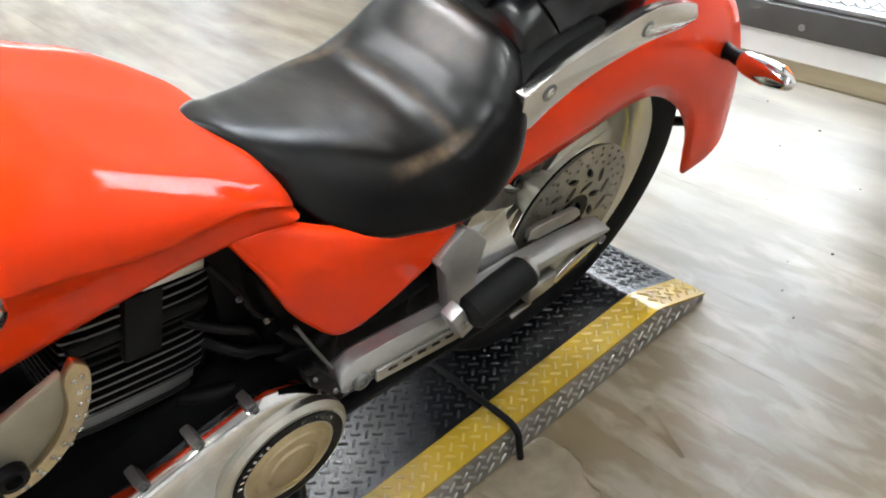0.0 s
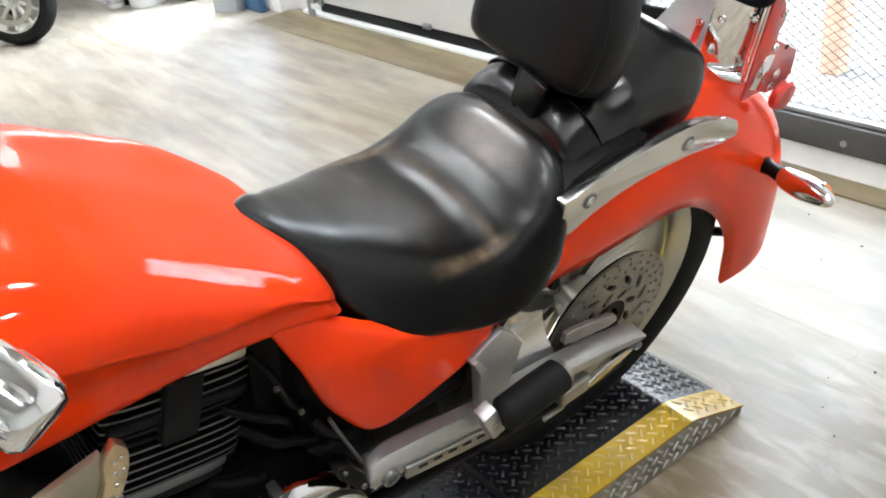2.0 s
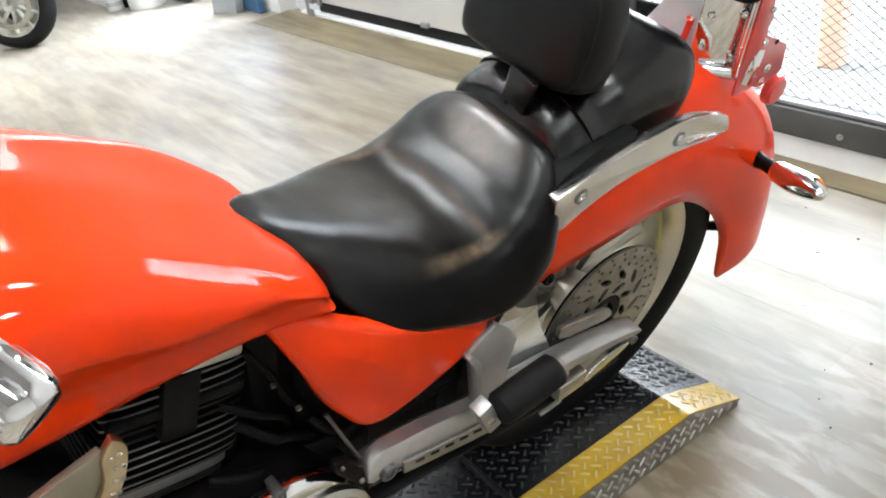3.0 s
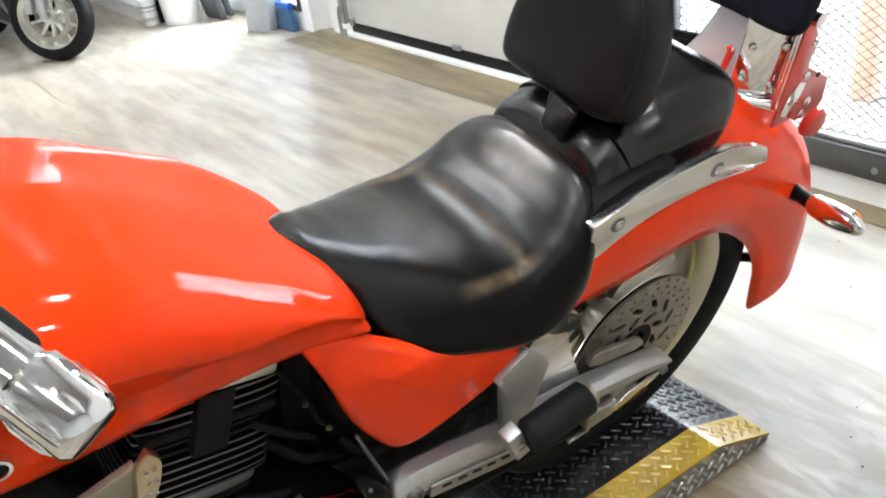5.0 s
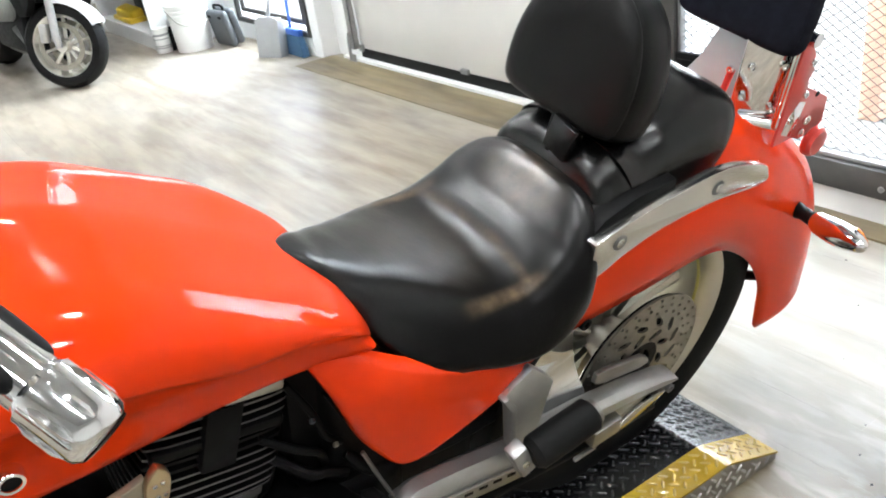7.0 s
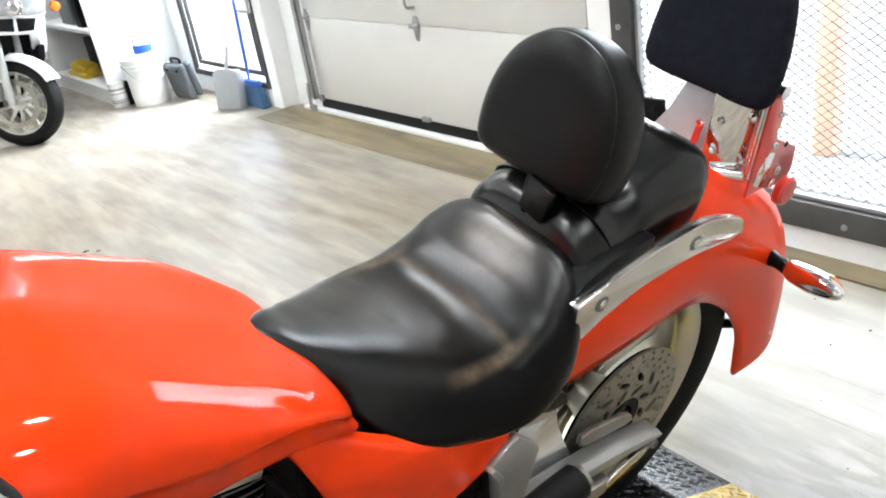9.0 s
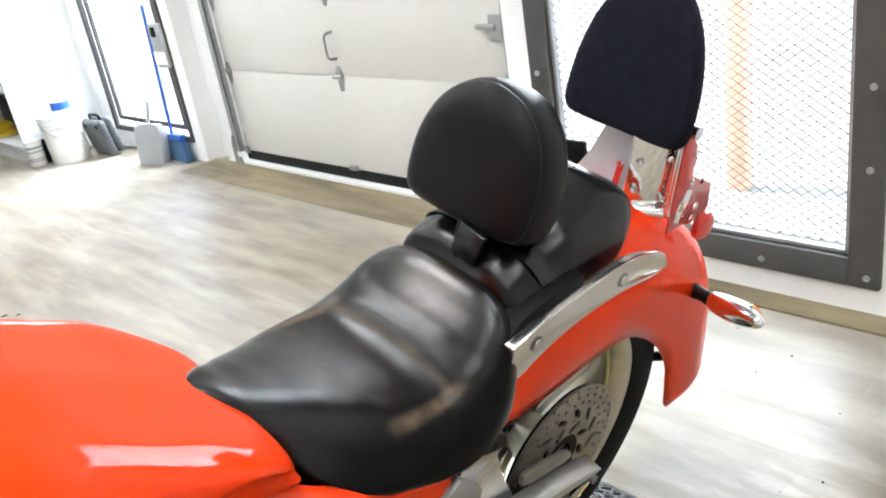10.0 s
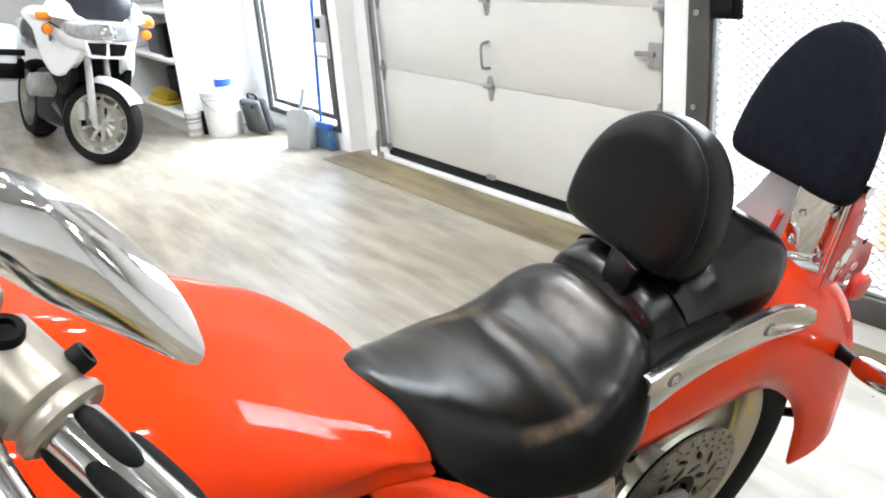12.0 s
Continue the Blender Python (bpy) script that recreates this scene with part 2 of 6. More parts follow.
def wood_floor(name, tones, gloss, seam):
    """Worn wood-look boards along y: long grain, stains, and a slow change of tone."""
    m = bpy.data.materials.new(name)
    m.use_nodes = True
    nt = m.node_tree
    b = nt.nodes["Principled BSDF"]
    co = nt.nodes.new("ShaderNodeTexCoord")
    oi = nt.nodes.new("ShaderNodeObjectInfo")
    geo = nt.nodes.new("ShaderNodeNewGeometry")

    def mapped(scale):
        mp = nt.nodes.new("ShaderNodeMapping")
        mp.inputs["Scale"].default_value = scale
        nt.links.new(geo.outputs["Position"], mp.inputs["Vector"])
        return mp

    def noise_tex(scale3, sc, detail, dist=0.0):
        n = nt.nodes.new("ShaderNodeTexNoise")
        n.inputs["Scale"].default_value, n.inputs["Detail"].default_value = sc, detail
        n.inputs["Distortion"].default_value = dist
        nt.links.new(mapped(scale3).outputs["Vector"], n.inputs["Vector"])
        return n

    grain = noise_tex((8, 1.0, 1), 1.5, 8, 0.3)
    fine = noise_tex((95, 5, 1), 1.5, 6)
    stain = noise_tex((1.2, 0.55, 1), 1.3, 6)
    ramp = nt.nodes.new("ShaderNodeValToRGB")
    e = ramp.color_ramp.elements
    e[0].position, e[0].color = 0.36, (*tones[0], 1)
    e[1].position, e[1].color = 0.66, (*tones[2], 1)
    mid = ramp.color_ramp.elements.new(0.5)
    mid.color = (*tones[1], 1)
    nt.links.new(grain.outputs["Fac"], ramp.inputs["Fac"])
    mixa = nt.nodes.new("ShaderNodeMix")
    mixa.data_type, mixa.blend_type = "RGBA", "MULTIPLY"
    mixa.inputs["Factor"].default_value = 0.24
    nt.links.new(ramp.outputs["Color"], mixa.inputs["A"])
    nt.links.new(fine.outputs["Fac"], mixa.inputs["B"])
    mixb = nt.nodes.new("ShaderNodeMix")
    mixb.data_type = "RGBA"
    mixb.inputs["B"].default_value = (*tones[3], 1)
    rr = nt.nodes.new("ShaderNodeMapRange")
    rr.inputs["From Min"].default_value, rr.inputs["From Max"].default_value, rr.inputs["To Max"].default_value = 0.42, 0.72, 0.7
    nt.links.new(stain.outputs["Fac"], rr.inputs["Value"])
    nt.links.new(rr.outputs["Result"], mixb.inputs["Factor"])
    nt.links.new(mixa.outputs["Result"], mixb.inputs["A"])
    blot = noise_tex((6.5, 1.6, 1), 1.5, 9, 0.2)
    br = nt.nodes.new("ShaderNodeMapRange")
    br.inputs["From Min"].default_value, br.inputs["From Max"].default_value = 0.38, 0.58
    br.inputs["To Min"].default_value, br.inputs["To Max"].default_value = 0.80, 1.04
    nt.links.new(blot.outputs["Fac"], br.inputs["Value"])
    mixc = nt.nodes.new("ShaderNodeMix")
    mixc.data_type, mixc.blend_type = "RGBA", "MULTIPLY"
    mixc.inputs["Factor"].default_value = 1.0
    nt.links.new(mixb.outputs["Result"], mixc.inputs["A"])
    nt.links.new(br.outputs["Result"], mixc.inputs["B"])
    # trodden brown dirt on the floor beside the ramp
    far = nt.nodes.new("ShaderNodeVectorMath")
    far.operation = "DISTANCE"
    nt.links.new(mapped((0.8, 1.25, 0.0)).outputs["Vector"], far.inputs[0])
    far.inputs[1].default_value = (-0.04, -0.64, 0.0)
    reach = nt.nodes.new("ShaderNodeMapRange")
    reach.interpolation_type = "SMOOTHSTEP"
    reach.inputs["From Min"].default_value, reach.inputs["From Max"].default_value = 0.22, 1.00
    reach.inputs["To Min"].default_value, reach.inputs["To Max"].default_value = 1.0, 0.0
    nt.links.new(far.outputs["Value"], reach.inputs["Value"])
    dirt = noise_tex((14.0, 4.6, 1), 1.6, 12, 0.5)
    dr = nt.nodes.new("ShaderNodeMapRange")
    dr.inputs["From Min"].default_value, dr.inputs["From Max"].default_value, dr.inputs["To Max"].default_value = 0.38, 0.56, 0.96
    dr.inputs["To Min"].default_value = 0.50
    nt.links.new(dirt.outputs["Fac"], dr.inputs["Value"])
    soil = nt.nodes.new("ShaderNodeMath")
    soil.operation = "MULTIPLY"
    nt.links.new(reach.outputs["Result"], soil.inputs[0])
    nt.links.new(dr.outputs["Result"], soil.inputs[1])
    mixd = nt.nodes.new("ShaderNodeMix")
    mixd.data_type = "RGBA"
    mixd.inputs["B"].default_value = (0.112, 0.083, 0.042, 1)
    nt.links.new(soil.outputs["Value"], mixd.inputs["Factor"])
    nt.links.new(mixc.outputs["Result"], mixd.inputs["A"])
    hsv = nt.nodes.new("ShaderNodeHueSaturation")
    vr = nt.nodes.new("ShaderNodeMapRange")
    vr.inputs["To Min"].default_value, vr.inputs["To Max"].default_value = 1 - seam, 1 + seam
    nt.links.new(oi.outputs["Random"], vr.inputs["Value"])
    nt.links.new(vr.outputs["Result"], hsv.inputs["Value"])
    nt.links.new(mixd.outputs["Result"], hsv.inputs["Color"])
    nt.links.new(hsv.outputs["Color"], b.inputs["Base Color"])
    rg = nt.nodes.new("ShaderNodeMapRange")
    rg.inputs["To Min"].default_value, rg.inputs["To Max"].default_value = gloss, gloss + 0.11
    rg.inputs["From Min"].default_value, rg.inputs["From Max"].default_value = 0.36, 0.62
    scuff = noise_tex((6.0, 2.2, 1), 1.7, 10, 0.5)
    nt.links.new(scuff.outputs["Fac"], rg.inputs["Value"])
    nt.links.new(rg.outputs["Result"], b.inputs["Roughness"])
    b.inputs["Specular IOR Level"].default_value = 0.62
    bp = nt.nodes.new("ShaderNodeBump")
    bp.inputs["Strength"].default_value, bp.inputs["Distance"].default_value = 0.04, 0.001
    nt.links.new(grain.outputs["Fac"], bp.inputs["Height"])
    nt.links.new(bp.outputs["Normal"], b.inputs["Normal"])
    return m


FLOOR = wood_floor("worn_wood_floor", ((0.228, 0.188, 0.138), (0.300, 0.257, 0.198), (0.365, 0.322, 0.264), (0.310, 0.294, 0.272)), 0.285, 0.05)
STRIP = wood_floor("dark_wood_strip", ((0.13, 0.098, 0.048), (0.21, 0.165, 0.088), (0.30, 0.24, 0.135), (0.20, 0.165, 0.10)), 0.40, 0.02)

# ---- mesh helpers ----


def part(name, bm, mat, parent=None, label="", smooth=True, flat_angle=35):
    me = bpy.data.meshes.new(name)
    bmesh.ops.recalc_face_normals(bm, faces=bm.faces[:])
    bm.to_mesh(me)
    bm.free()
    me.materials.append(mat)
    if smooth:
        me.polygons.foreach_set("use_smooth", [True] * len(me.polygons))
        me.set_sharp_from_angle(angle=radians(flat_angle))
    ob = new(name, me)
    if parent is not None:
        ob.parent = parent
    if label:
        ob["label"] = label
    return ob


def empty(name, m=None):
    ob = new(name)
    ob.empty_display_size = 0.1
    if m is not None:
        ob.matrix_world = m
    return ob


def catmull(knots, n):
    """n rows spread evenly along a smooth curve through the knots (any number of columns)."""
    k = np.array(knots, float)
    out = []
    for i in range(n):
        s = i / (n - 1) * (len(k) - 1)
        j = min(int(s), len(k) - 2)
        f = s - j
        p0, p1, p2, p3 = k[max(j - 1, 0)], k[j], k[j + 1], k[min(j + 2, len(k) - 1)]
        out.append(0.5 * (2 * p1 + (p2 - p0) * f + (2 * p0 - 5 * p1 + 4 * p2 - p3) * f * f + (3 * p1 - p0 - 3 * p2 + p3) * f ** 3))
    return np.array(out)


def loft(rings, closed=True, caps=True):
    """A skin over rings of equally many points."""
    bm = bmesh.new()
    rows = [[bm.verts.new(p) for p in ring] for ring in rings]
    n = len(rings[0])
    for a, b in zip(rows, rows[1:]):
        for i in range(n if closed else n - 1):
            j = (i + 1) % n
            bm.faces.new((a[i], a[j], b[j], b[i]))
    if caps and closed:
        bm.faces.new(rows[0][::-1])
        bm.faces.new(rows[-1])
    return bm


def tube(points, radius, seg=12, n=None, caps=True):
    """A round bar along a smooth curve; radius may be a list, one for each point."""
    r = radius if hasattr(radius, "__len__") else [radius] * len(points)
    k = [(*p, q) for p, q in zip(points, r)]
    rows = catmull(k, n) if n else np.array(k, float)
    rings = []
    side = None
    for i, row in enumerate(rows):
        p = Vector(row[:3])
        d = (Vector(rows[min(i + 1, len(rows) - 1)][:3]) - Vector(rows[max(i - 1, 0)][:3])).normalized()
        side = d.orthogonal().normalized() if side is None else (side - d * side.dot(d)).normalized()
        up = d.cross(side)
        rings.append([p + (side * math.cos(a) + up * math.sin(a)) * row[3] for a in (2 * math.pi * s / seg for s in range(seg))])
    return loft(rings, True, caps)


def bevelled(bm, width, seg=2):
    if width:
        bmesh.ops.bevel(bm, geom=[e for e in bm.edges if len(e.link_faces) == 2 and e.calc_face_angle(0) > 0.5], offset=width, segments=seg, affect="EDGES", profile=0.5, clamp_overlap=True)
    return bm


def box(x0, x1, y0, y1, z0, z1, bevel=0.0, seg=2, bm=None):
    b = bmesh.new()
    v = [b.verts.new((x, y, z)) for x in (x0, x1) for y in (y0, y1) for z in (z0, z1)]
    for f in ((0, 1, 3, 2), (4, 6, 7, 5), (0, 4, 5, 1), (2, 3, 7, 6), (0, 2, 6, 4), (1, 5, 7, 3)):
        b.faces.new([v[i] for i in f])
    bmesh.ops.recalc_face_normals(b, faces=b.faces[:])
    return bevelled(b, bevel, seg)


def plate(poly, y0, y1, bevel=0.0, axis="y", seg=2, smooth=0):
    """A flat outline, (x, z) for axis y, (y, z) for axis x, (x, y) for axis z, made thick between two places on that axis."""
    if smooth:
        poly = [tuple(p) for p in catmull(list(poly) + [poly[0]], smooth)[:-1]]
    put = {"y": lambda a, c, d: (a, d, c), "x": lambda a, c, d: (d, a, c), "z": lambda a, c, d: (a, c, d)}[axis]
    b = loft([[put(p[0], p[1], d) for p in poly] for d in (y0, y1)])
    bmesh.ops.recalc_face_normals(b, faces=b.faces[:])
    return bevelled(b, bevel, seg)


def revolve(profile, seg=48, axis="y", closed=False):
    """Turn a profile of (radius, place along the axis) about the axis."""
    bm = bmesh.new()
    put = {"y": lambda r, a, t: (r * math.cos(t), a, r * math.sin(t)), "x": lambda r, a, t: (a, r * math.cos(t), r * math.sin(t)), "z": lambda r, a, t: (r * math.cos(t), r * math.sin(t), a)}[axis]
    rows = [[bm.verts.new(put(r, a, 2 * math.pi * i / seg)) for r, a in profile] for i in range(seg)]
    n = len(profile)
    for i in range(seg):
        a, b = rows[i], rows[(i + 1) % seg]
        for j in range(n if closed else n - 1):
            bm.faces.new((a[j], a[(j + 1) % n], b[(j + 1) % n], b[j]))
    bmesh.ops.remove_doubles(bm, verts=bm.verts[:], dist=1e-6)
    return bm


def moved(bm, m):
    bmesh.ops.transform(bm, matrix=m, verts=bm.verts[:])
    return bm


def joined(*bms):
    out = bmesh.new()
    for b in bms:
        me = bpy.data.meshes.new("tmp")
        b.to_mesh(me)
        b.free()
        out.from_mesh(me)
        bpy.data.meshes.remove(me)
    return out


def bolt(r, h, m):
    """A hexagon-socket bolt head along its own z."""
    return moved(revolve([(0, h * 0.5), (r * 0.5, h * 0.5), (r * 0.55, h), (r * 0.9, h), (r, h * 0.8), (r, 0), (0, 0)], 14, "z"), m)


OUT = pose(0, 0, 0, 90, 0, 0)     # turns a part's own z to -y, towards the bike's left

# ---- the room ----
X0, Y0, Y1 = -4.6, -4.2, 8.6       # back wall, near wall, far wall
OUTER_X = 1.62


def slab(name, dims, mat, label="", bevel=0.0):
    return tagged(part(name, box(*dims, bevel), mat, smooth=False), label or "", "wall", kind="structure")


tagged(part("ground", box(-60, 120, -90, 90, -0.60, -0.35), CONCRETE, smooth=False), "pale concrete ground outside the building", "ground", kind="structure")
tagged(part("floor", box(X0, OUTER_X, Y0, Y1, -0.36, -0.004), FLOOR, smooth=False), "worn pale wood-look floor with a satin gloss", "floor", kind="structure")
tagged(part("ceiling", box(X0, OUTER_X, Y0, Y1, CEIL, CEIL + 0.1), CEILWHITE, smooth=False), "plain light grey ceiling", "ceiling", kind="structure")
slab("wall_back", (X0 - 0.12, X0, Y0, Y1, -0.36, CEIL), WHITEWALL, "plain white wall")
slab("wall_near", (X0 - 0.12, OUTER_X, Y0 - 0.12, Y0, -0.36, CEIL), WHITEWALL, "plain white wall")
slab("wall_far", (X0 - 0.12, OUTER_X, Y1, Y1 + 0.12, -0.36, CEIL), WHITEWALL, "plain white wall")

# the outer wall with its three openings
wall_bm = joined(
    box(WALL_X, OUTER_X, Y0, WIN[0], -0.36, CEIL), box(WALL_X, OUTER_X, WIN[0], WIN[1], -0.36, WIN[2]), box(WALL_X, OUTER_X, WIN[0], WIN[1], WIN[3], CEIL),
    box(WALL_X, OUTER_X, WIN[1], 1.073, -0.36, CEIL, 0.004), box(WALL_X, OUTER_X, 1.073, 3.785, 2.42, CEIL), box(FAR_X, OUTER_X, 3.785, LWIN[0], -0.36, CEIL, 0.006),
    box(FAR_X, OUTER_X, LWIN[0], LWIN[1], -0.36, LWIN[2]), box(FAR_X, OUTER_X, LWIN[0], LWIN[1], LWIN[3], CEIL), box(FAR_X, OUTER_X, LWIN[1], Y1, -0.36, CEIL),
    box(DOOR_X + 0.012, OUTER_X, 3.50, 3.785, -0.36, 2.42), box(DOOR_X + 0.012, OUTER_X, 1.073, 1.20, -0.36, 2.42))
tagged(part("wall_outer", wall_bm, WHITEWALL, smooth=False), "white painted wall with a garage door and barred windows", "wall", kind="structure")


def frame_bars(y0, y1, z0, z1, w, x0, x1, mat, parent, bevel=0.003):
    """Four bars round an opening, as separate parts."""
    for dims in ((x0, x1, y0, y0 + w, z0, z1), (x0, x1, y1 - w, y1, z0, z1), (x0, x1, y0 + w, y1 - w, z0, z0 + w), (x0, x1, y0 + w, y1 - w, z1 - w, z1)):
        part("window_frame", box(*dims, bevel), mat, parent)


def expanded_metal(y0, y1, z0, z1, x, dy, dz, t):
    """Diamond lattice of flat strands."""
    verts, faces = [], []

    def strand(a, b):
        d = Vector((0, b[1] - a[1], b[2] - a[2])).normalized()
        s = Vector((0, -d.z, d.y)) * t * 0.5
        o = Vector((t * 0.6, 0, 0))
        base = len(verts)
        for p in (Vector(a), Vector(b)):
            for q in (s + o, -s + o, -s - o, s - o):
                verts.append(p + q)
        for i in range(4):
            j = (i + 1) % 4
            faces.append((base + i, base + j, base + 4 + j, base + 4 + i))

    rows, cols = int((z1 - z0) / (dz / 2)), int((y1 - y0) / dy)
    for r in range(rows):
        za, zb = z0 + r * dz / 2, z0 + (r + 1) * dz / 2
        for c in range(cols):
            ya = y0 + c * dy
            if r % 2 == 0:
                strand((x, ya, za), (x, ya + dy / 2, zb))
                strand((x, ya + dy, za), (x, ya + dy / 2, zb))
            else:
                strand((x, ya + dy / 2, za), (x, ya, zb))
                strand((x, ya + dy / 2, za), (x, ya + dy, zb))
    me = bpy.data.meshes.new("expanded_metal")
    me.from_pydata(verts, [], faces)
    me.materials.append(MESHDARK)
    return me


# mesh window beside the garage door
win = part("window_1", box(WALL_X + 0.16, WALL_X + 0.20, WIN[0] + 0.001, WIN[1] - 0.001, WIN[2] + 0.001, WIN[2] + 0.03), FRAMEDARK)
tagged(win, "tall window behind dark steel frame and expanded metal mesh", "window", kind="structure")
frame_bars(*WIN, 0.088, WALL_X - 0.022, WALL_X + 0.03, FRAMEDARK, win)
frame_bars(WIN[0] + 0.090, WIN[1] - 0.090, WIN[2] + 0.090, WIN[3] - 0.090, 0.014, WALL_X - 0.004, WALL_X + 0.024, GALV, win)
grille = new("mesh_grille", expanded_metal(WIN[0] + 0.09, WIN[1] - 0.09, WIN[2] + 0.09, WIN[3] - 0.09, WALL_X + 0.012, 0.0425, 0.0285, 0.0017))
grille.parent = win
tagged(grille, "dark expanded metal grille", kind="stuff")
pane = part("pane", box(WALL_X + 0.178, WALL_X + 0.184, WIN[0] + 0.002, WIN[1] - 0.002, WIN[2] + 0.03, WIN[3] - 0.002), CLEAR, win)
pane.visible_shadow = False
for yy in (-0.222, 0.09, 0.40, 0.72):
    part("bolt", bolt(0.010, 0.006, Matrix.Translation((WALL_X - 0.022, yy, WIN[2] + 0.035)) @ pose(0, 0, 0, 0, -90, 0)), GALV, win)
for zz in (0.45, 0.68, 1.0, 1.35, 1.7):
    for yy in (WIN[0] + 0.036, WIN[1] - 0.036):
        part("bolt", bolt(0.010, 0.006, Matrix.Translation((WALL_X - 0.022, yy, zz)) @ pose(0, 0, 0, 0, -90, 0)), GALV, win)
for za, zb in ((0.328, 0.438), (0.982, 1.095)):
    part("hinge_box", joined(box(WALL_X - 0.020, WALL_X + 0.004, 0.742, 0.858, za, zb, 0.006), box(WALL_X - 0.027, WALL_X - 0.019, 0.765, 0.845, za + 0.02, zb - 0.02, 0.004)), BLACKMETAL, win, "black hinge box")

# far glazed door or window with its thin dark frame
lwin = part("window_2", box(FAR_X + 0.16, FAR_X + 0.20, LWIN[0] + 0.001, LWIN[1] - 0.001, LWIN[2] + 0.001, LWIN[2] + 0.03), WHITEWALL)
tagged(lwin, "tall far window with a thin dark metal frame", "window", kind="structure")
frame_bars(*LWIN, 0.035, FAR_X - 0.012, FAR_X + 0.02, FRAMEDARK, lwin)
frame_bars(LWIN[0] + 0.075, LWIN[1] - 0.075, LWIN[2] + 0.075, LWIN[3] - 0.075, 0.03, FAR_X + 0.006, FAR_X + 0.03, FRAMEDARK, lwin)
pane = part("pane", box(FAR_X + 0.178, FAR_X + 0.184, LWIN[0] + 0.002, LWIN[1] - 0.002, LWIN[2] + 0.03, LWIN[3] - 0.002), CLEAR, lwin)
pane.visible_shadow = False

# garage door
DY0, DY1, SEAMS = 1.19, 3.475, (0.075, 0.565, 0.985, 1.47, 1.955, 2.44)
gd = part("garage_door", box(DOOR_X + 0.03, DOOR_X + 0.045, DY0, DY1, 0.07, 2.44), DOORWHITE)
tagged(gd, "closed white sectional garage door with galvanised hinges", "garage door", kind="structure")
for za, zb in zip(SEAMS, SEAMS[1:]):
    part("panel", box(DOOR_X, DOOR_X + 0.03, DY0, DY1, za + 0.001, zb - 0.001, 0.0015), DOORWHITE, gd)
part("bottom_seal", box(DOOR_X - 0.004, DOOR_X + 0.045, DY0, DY1, 0.018, 0.074, 0.006), RUBBER, gd, "black rubber bottom seal")


def hinge(y, z, parent):
    """Pressed steel roller hinge: a pointed leaf above and below a knuckle."""
    b = joined(plate([(y - 0.012, z - 0.075), (y + 0.012, z - 0.075), (y + 0.03, z - 0.012), (y + 0.03, z + 0.012), (y + 0.014, z + 0.05), (y - 0.014, z + 0.05), (y - 0.03, z + 0.012), (y - 0.03, z - 0.012)], DOOR_X - 0.004, DOOR_X, 0.001, "x"),
               moved(revolve([(0, -0.035), (0.012, -0.035), (0.012, 0.035), (0, 0.035)], 12, "y"), pose(DOOR_X - 0.014, y, z)))
    part("hinge", b, GALV, parent, "galvanised hinge")


for zz in SEAMS[1:-1]:
    for yy in (2.372, DY1 - 0.03, 1.245):
        hinge(yy, zz, gd)
part("handle", tube([(DOOR_X, 2.372, 0.655), (DOOR_X - 0.045, 2.372, 0.665), (DOOR_X - 0.05, 2.372, 0.72), (DOOR_X - 0.045, 2.372, 0.775), (DOOR_X, 2.372, 0.785)], 0.007, 10, 20), GALV, gd, "dark steel lift handle")
part("bracket", box(DOOR_X - 0.02, DOOR_X, 2.37, 2.43, 0.072, 0.098, 0.003), GALV, gd)
part("bracket", box(DOOR_X - 0.02, DOOR_X, 3.43, 3.47, 0.06, 0.10, 0.003), GALV, gd)
lock = part("lock", joined(box(DOOR_X - 0.014, DOOR_X, 1.235, 1.31, 0.75, 0.85, 0.003), box(DOOR_X - 0.03, DOOR_X - 0.014, 1.27, 1.37, 0.795, 0.815, 0.004)), GALV, gd, "galvanised slide lock")


def door_track(y, name="door_track"):
    bm = joined(box(DOOR_X - 0.055, DOOR_X - 0.05, y, y + 0.05, 0.08, 2.4), box(DOOR_X - 0.055, DOOR_X - 0.01, y + 0.045, y + 0.05, 0.08, 2.4), box(DOOR_X - 0.055, DOOR_X - 0.02, y, y + 0.005, 0.08, 2.4),
                plate([(y - 0.005, 0.0), (y + 0.075, 0.0), (y + 0.075, 0.13), (y + 0.055, 0.18), (y + 0.04, 0.18), (y + 0.04, 0.05), (y - 0.005, 0.05)], DOOR_X - 0.062, DOOR_X - 0.056, 0.001, "x"))
    return tagged(part(name, bm, GALV, smooth=False), "galvanised steel track beside the garage door", "door track", kind="structure")


door_track(3.455)
door_track(1.15)
tagged(part("threshold", box(DOOR_X - 0.045, DOOR_X + 0.010, 1.10, 3.64, -0.004, 0.02, 0.004), WHITEPLASTIC), "white threshold strip under the garage door", "threshold", kind="structure")
tagged(part("trim", box(WALL_X - 0.127, DOOR_X - 0.046, 1.087, 3.783, -0.004, 0.003), STRIP, smooth=False), "worn dark wood strip along the garage door", "floor strip", kind="structure")
tagged(part("trim", box(WALL_X - 0.10, WALL_X - 0.001, -4.19, 1.086, -0.004, 0.0034), STRIP, smooth=False), "worn dark wood strip along the wall", "floor strip", kind="structure")

# outside: an orange timber post, and an added glowing sheet in place of daylight
post = tagged(part("timber_post", box(2.95, 3.05, 0.972, 1.078, -0.35, 3.0, 0.01), BRICKRED), "orange-brown timber post outside the window", "post")
tagged(part("backdrop", box(18, 18.2, -40, 40, -0.35, 15), DAYGLOW, smooth=False), "plain glowing backdrop far outside, in place of bright daylight", "backdrop", kind="structure")

# ceiling lamps, seen only as reflections in the paint and chrome


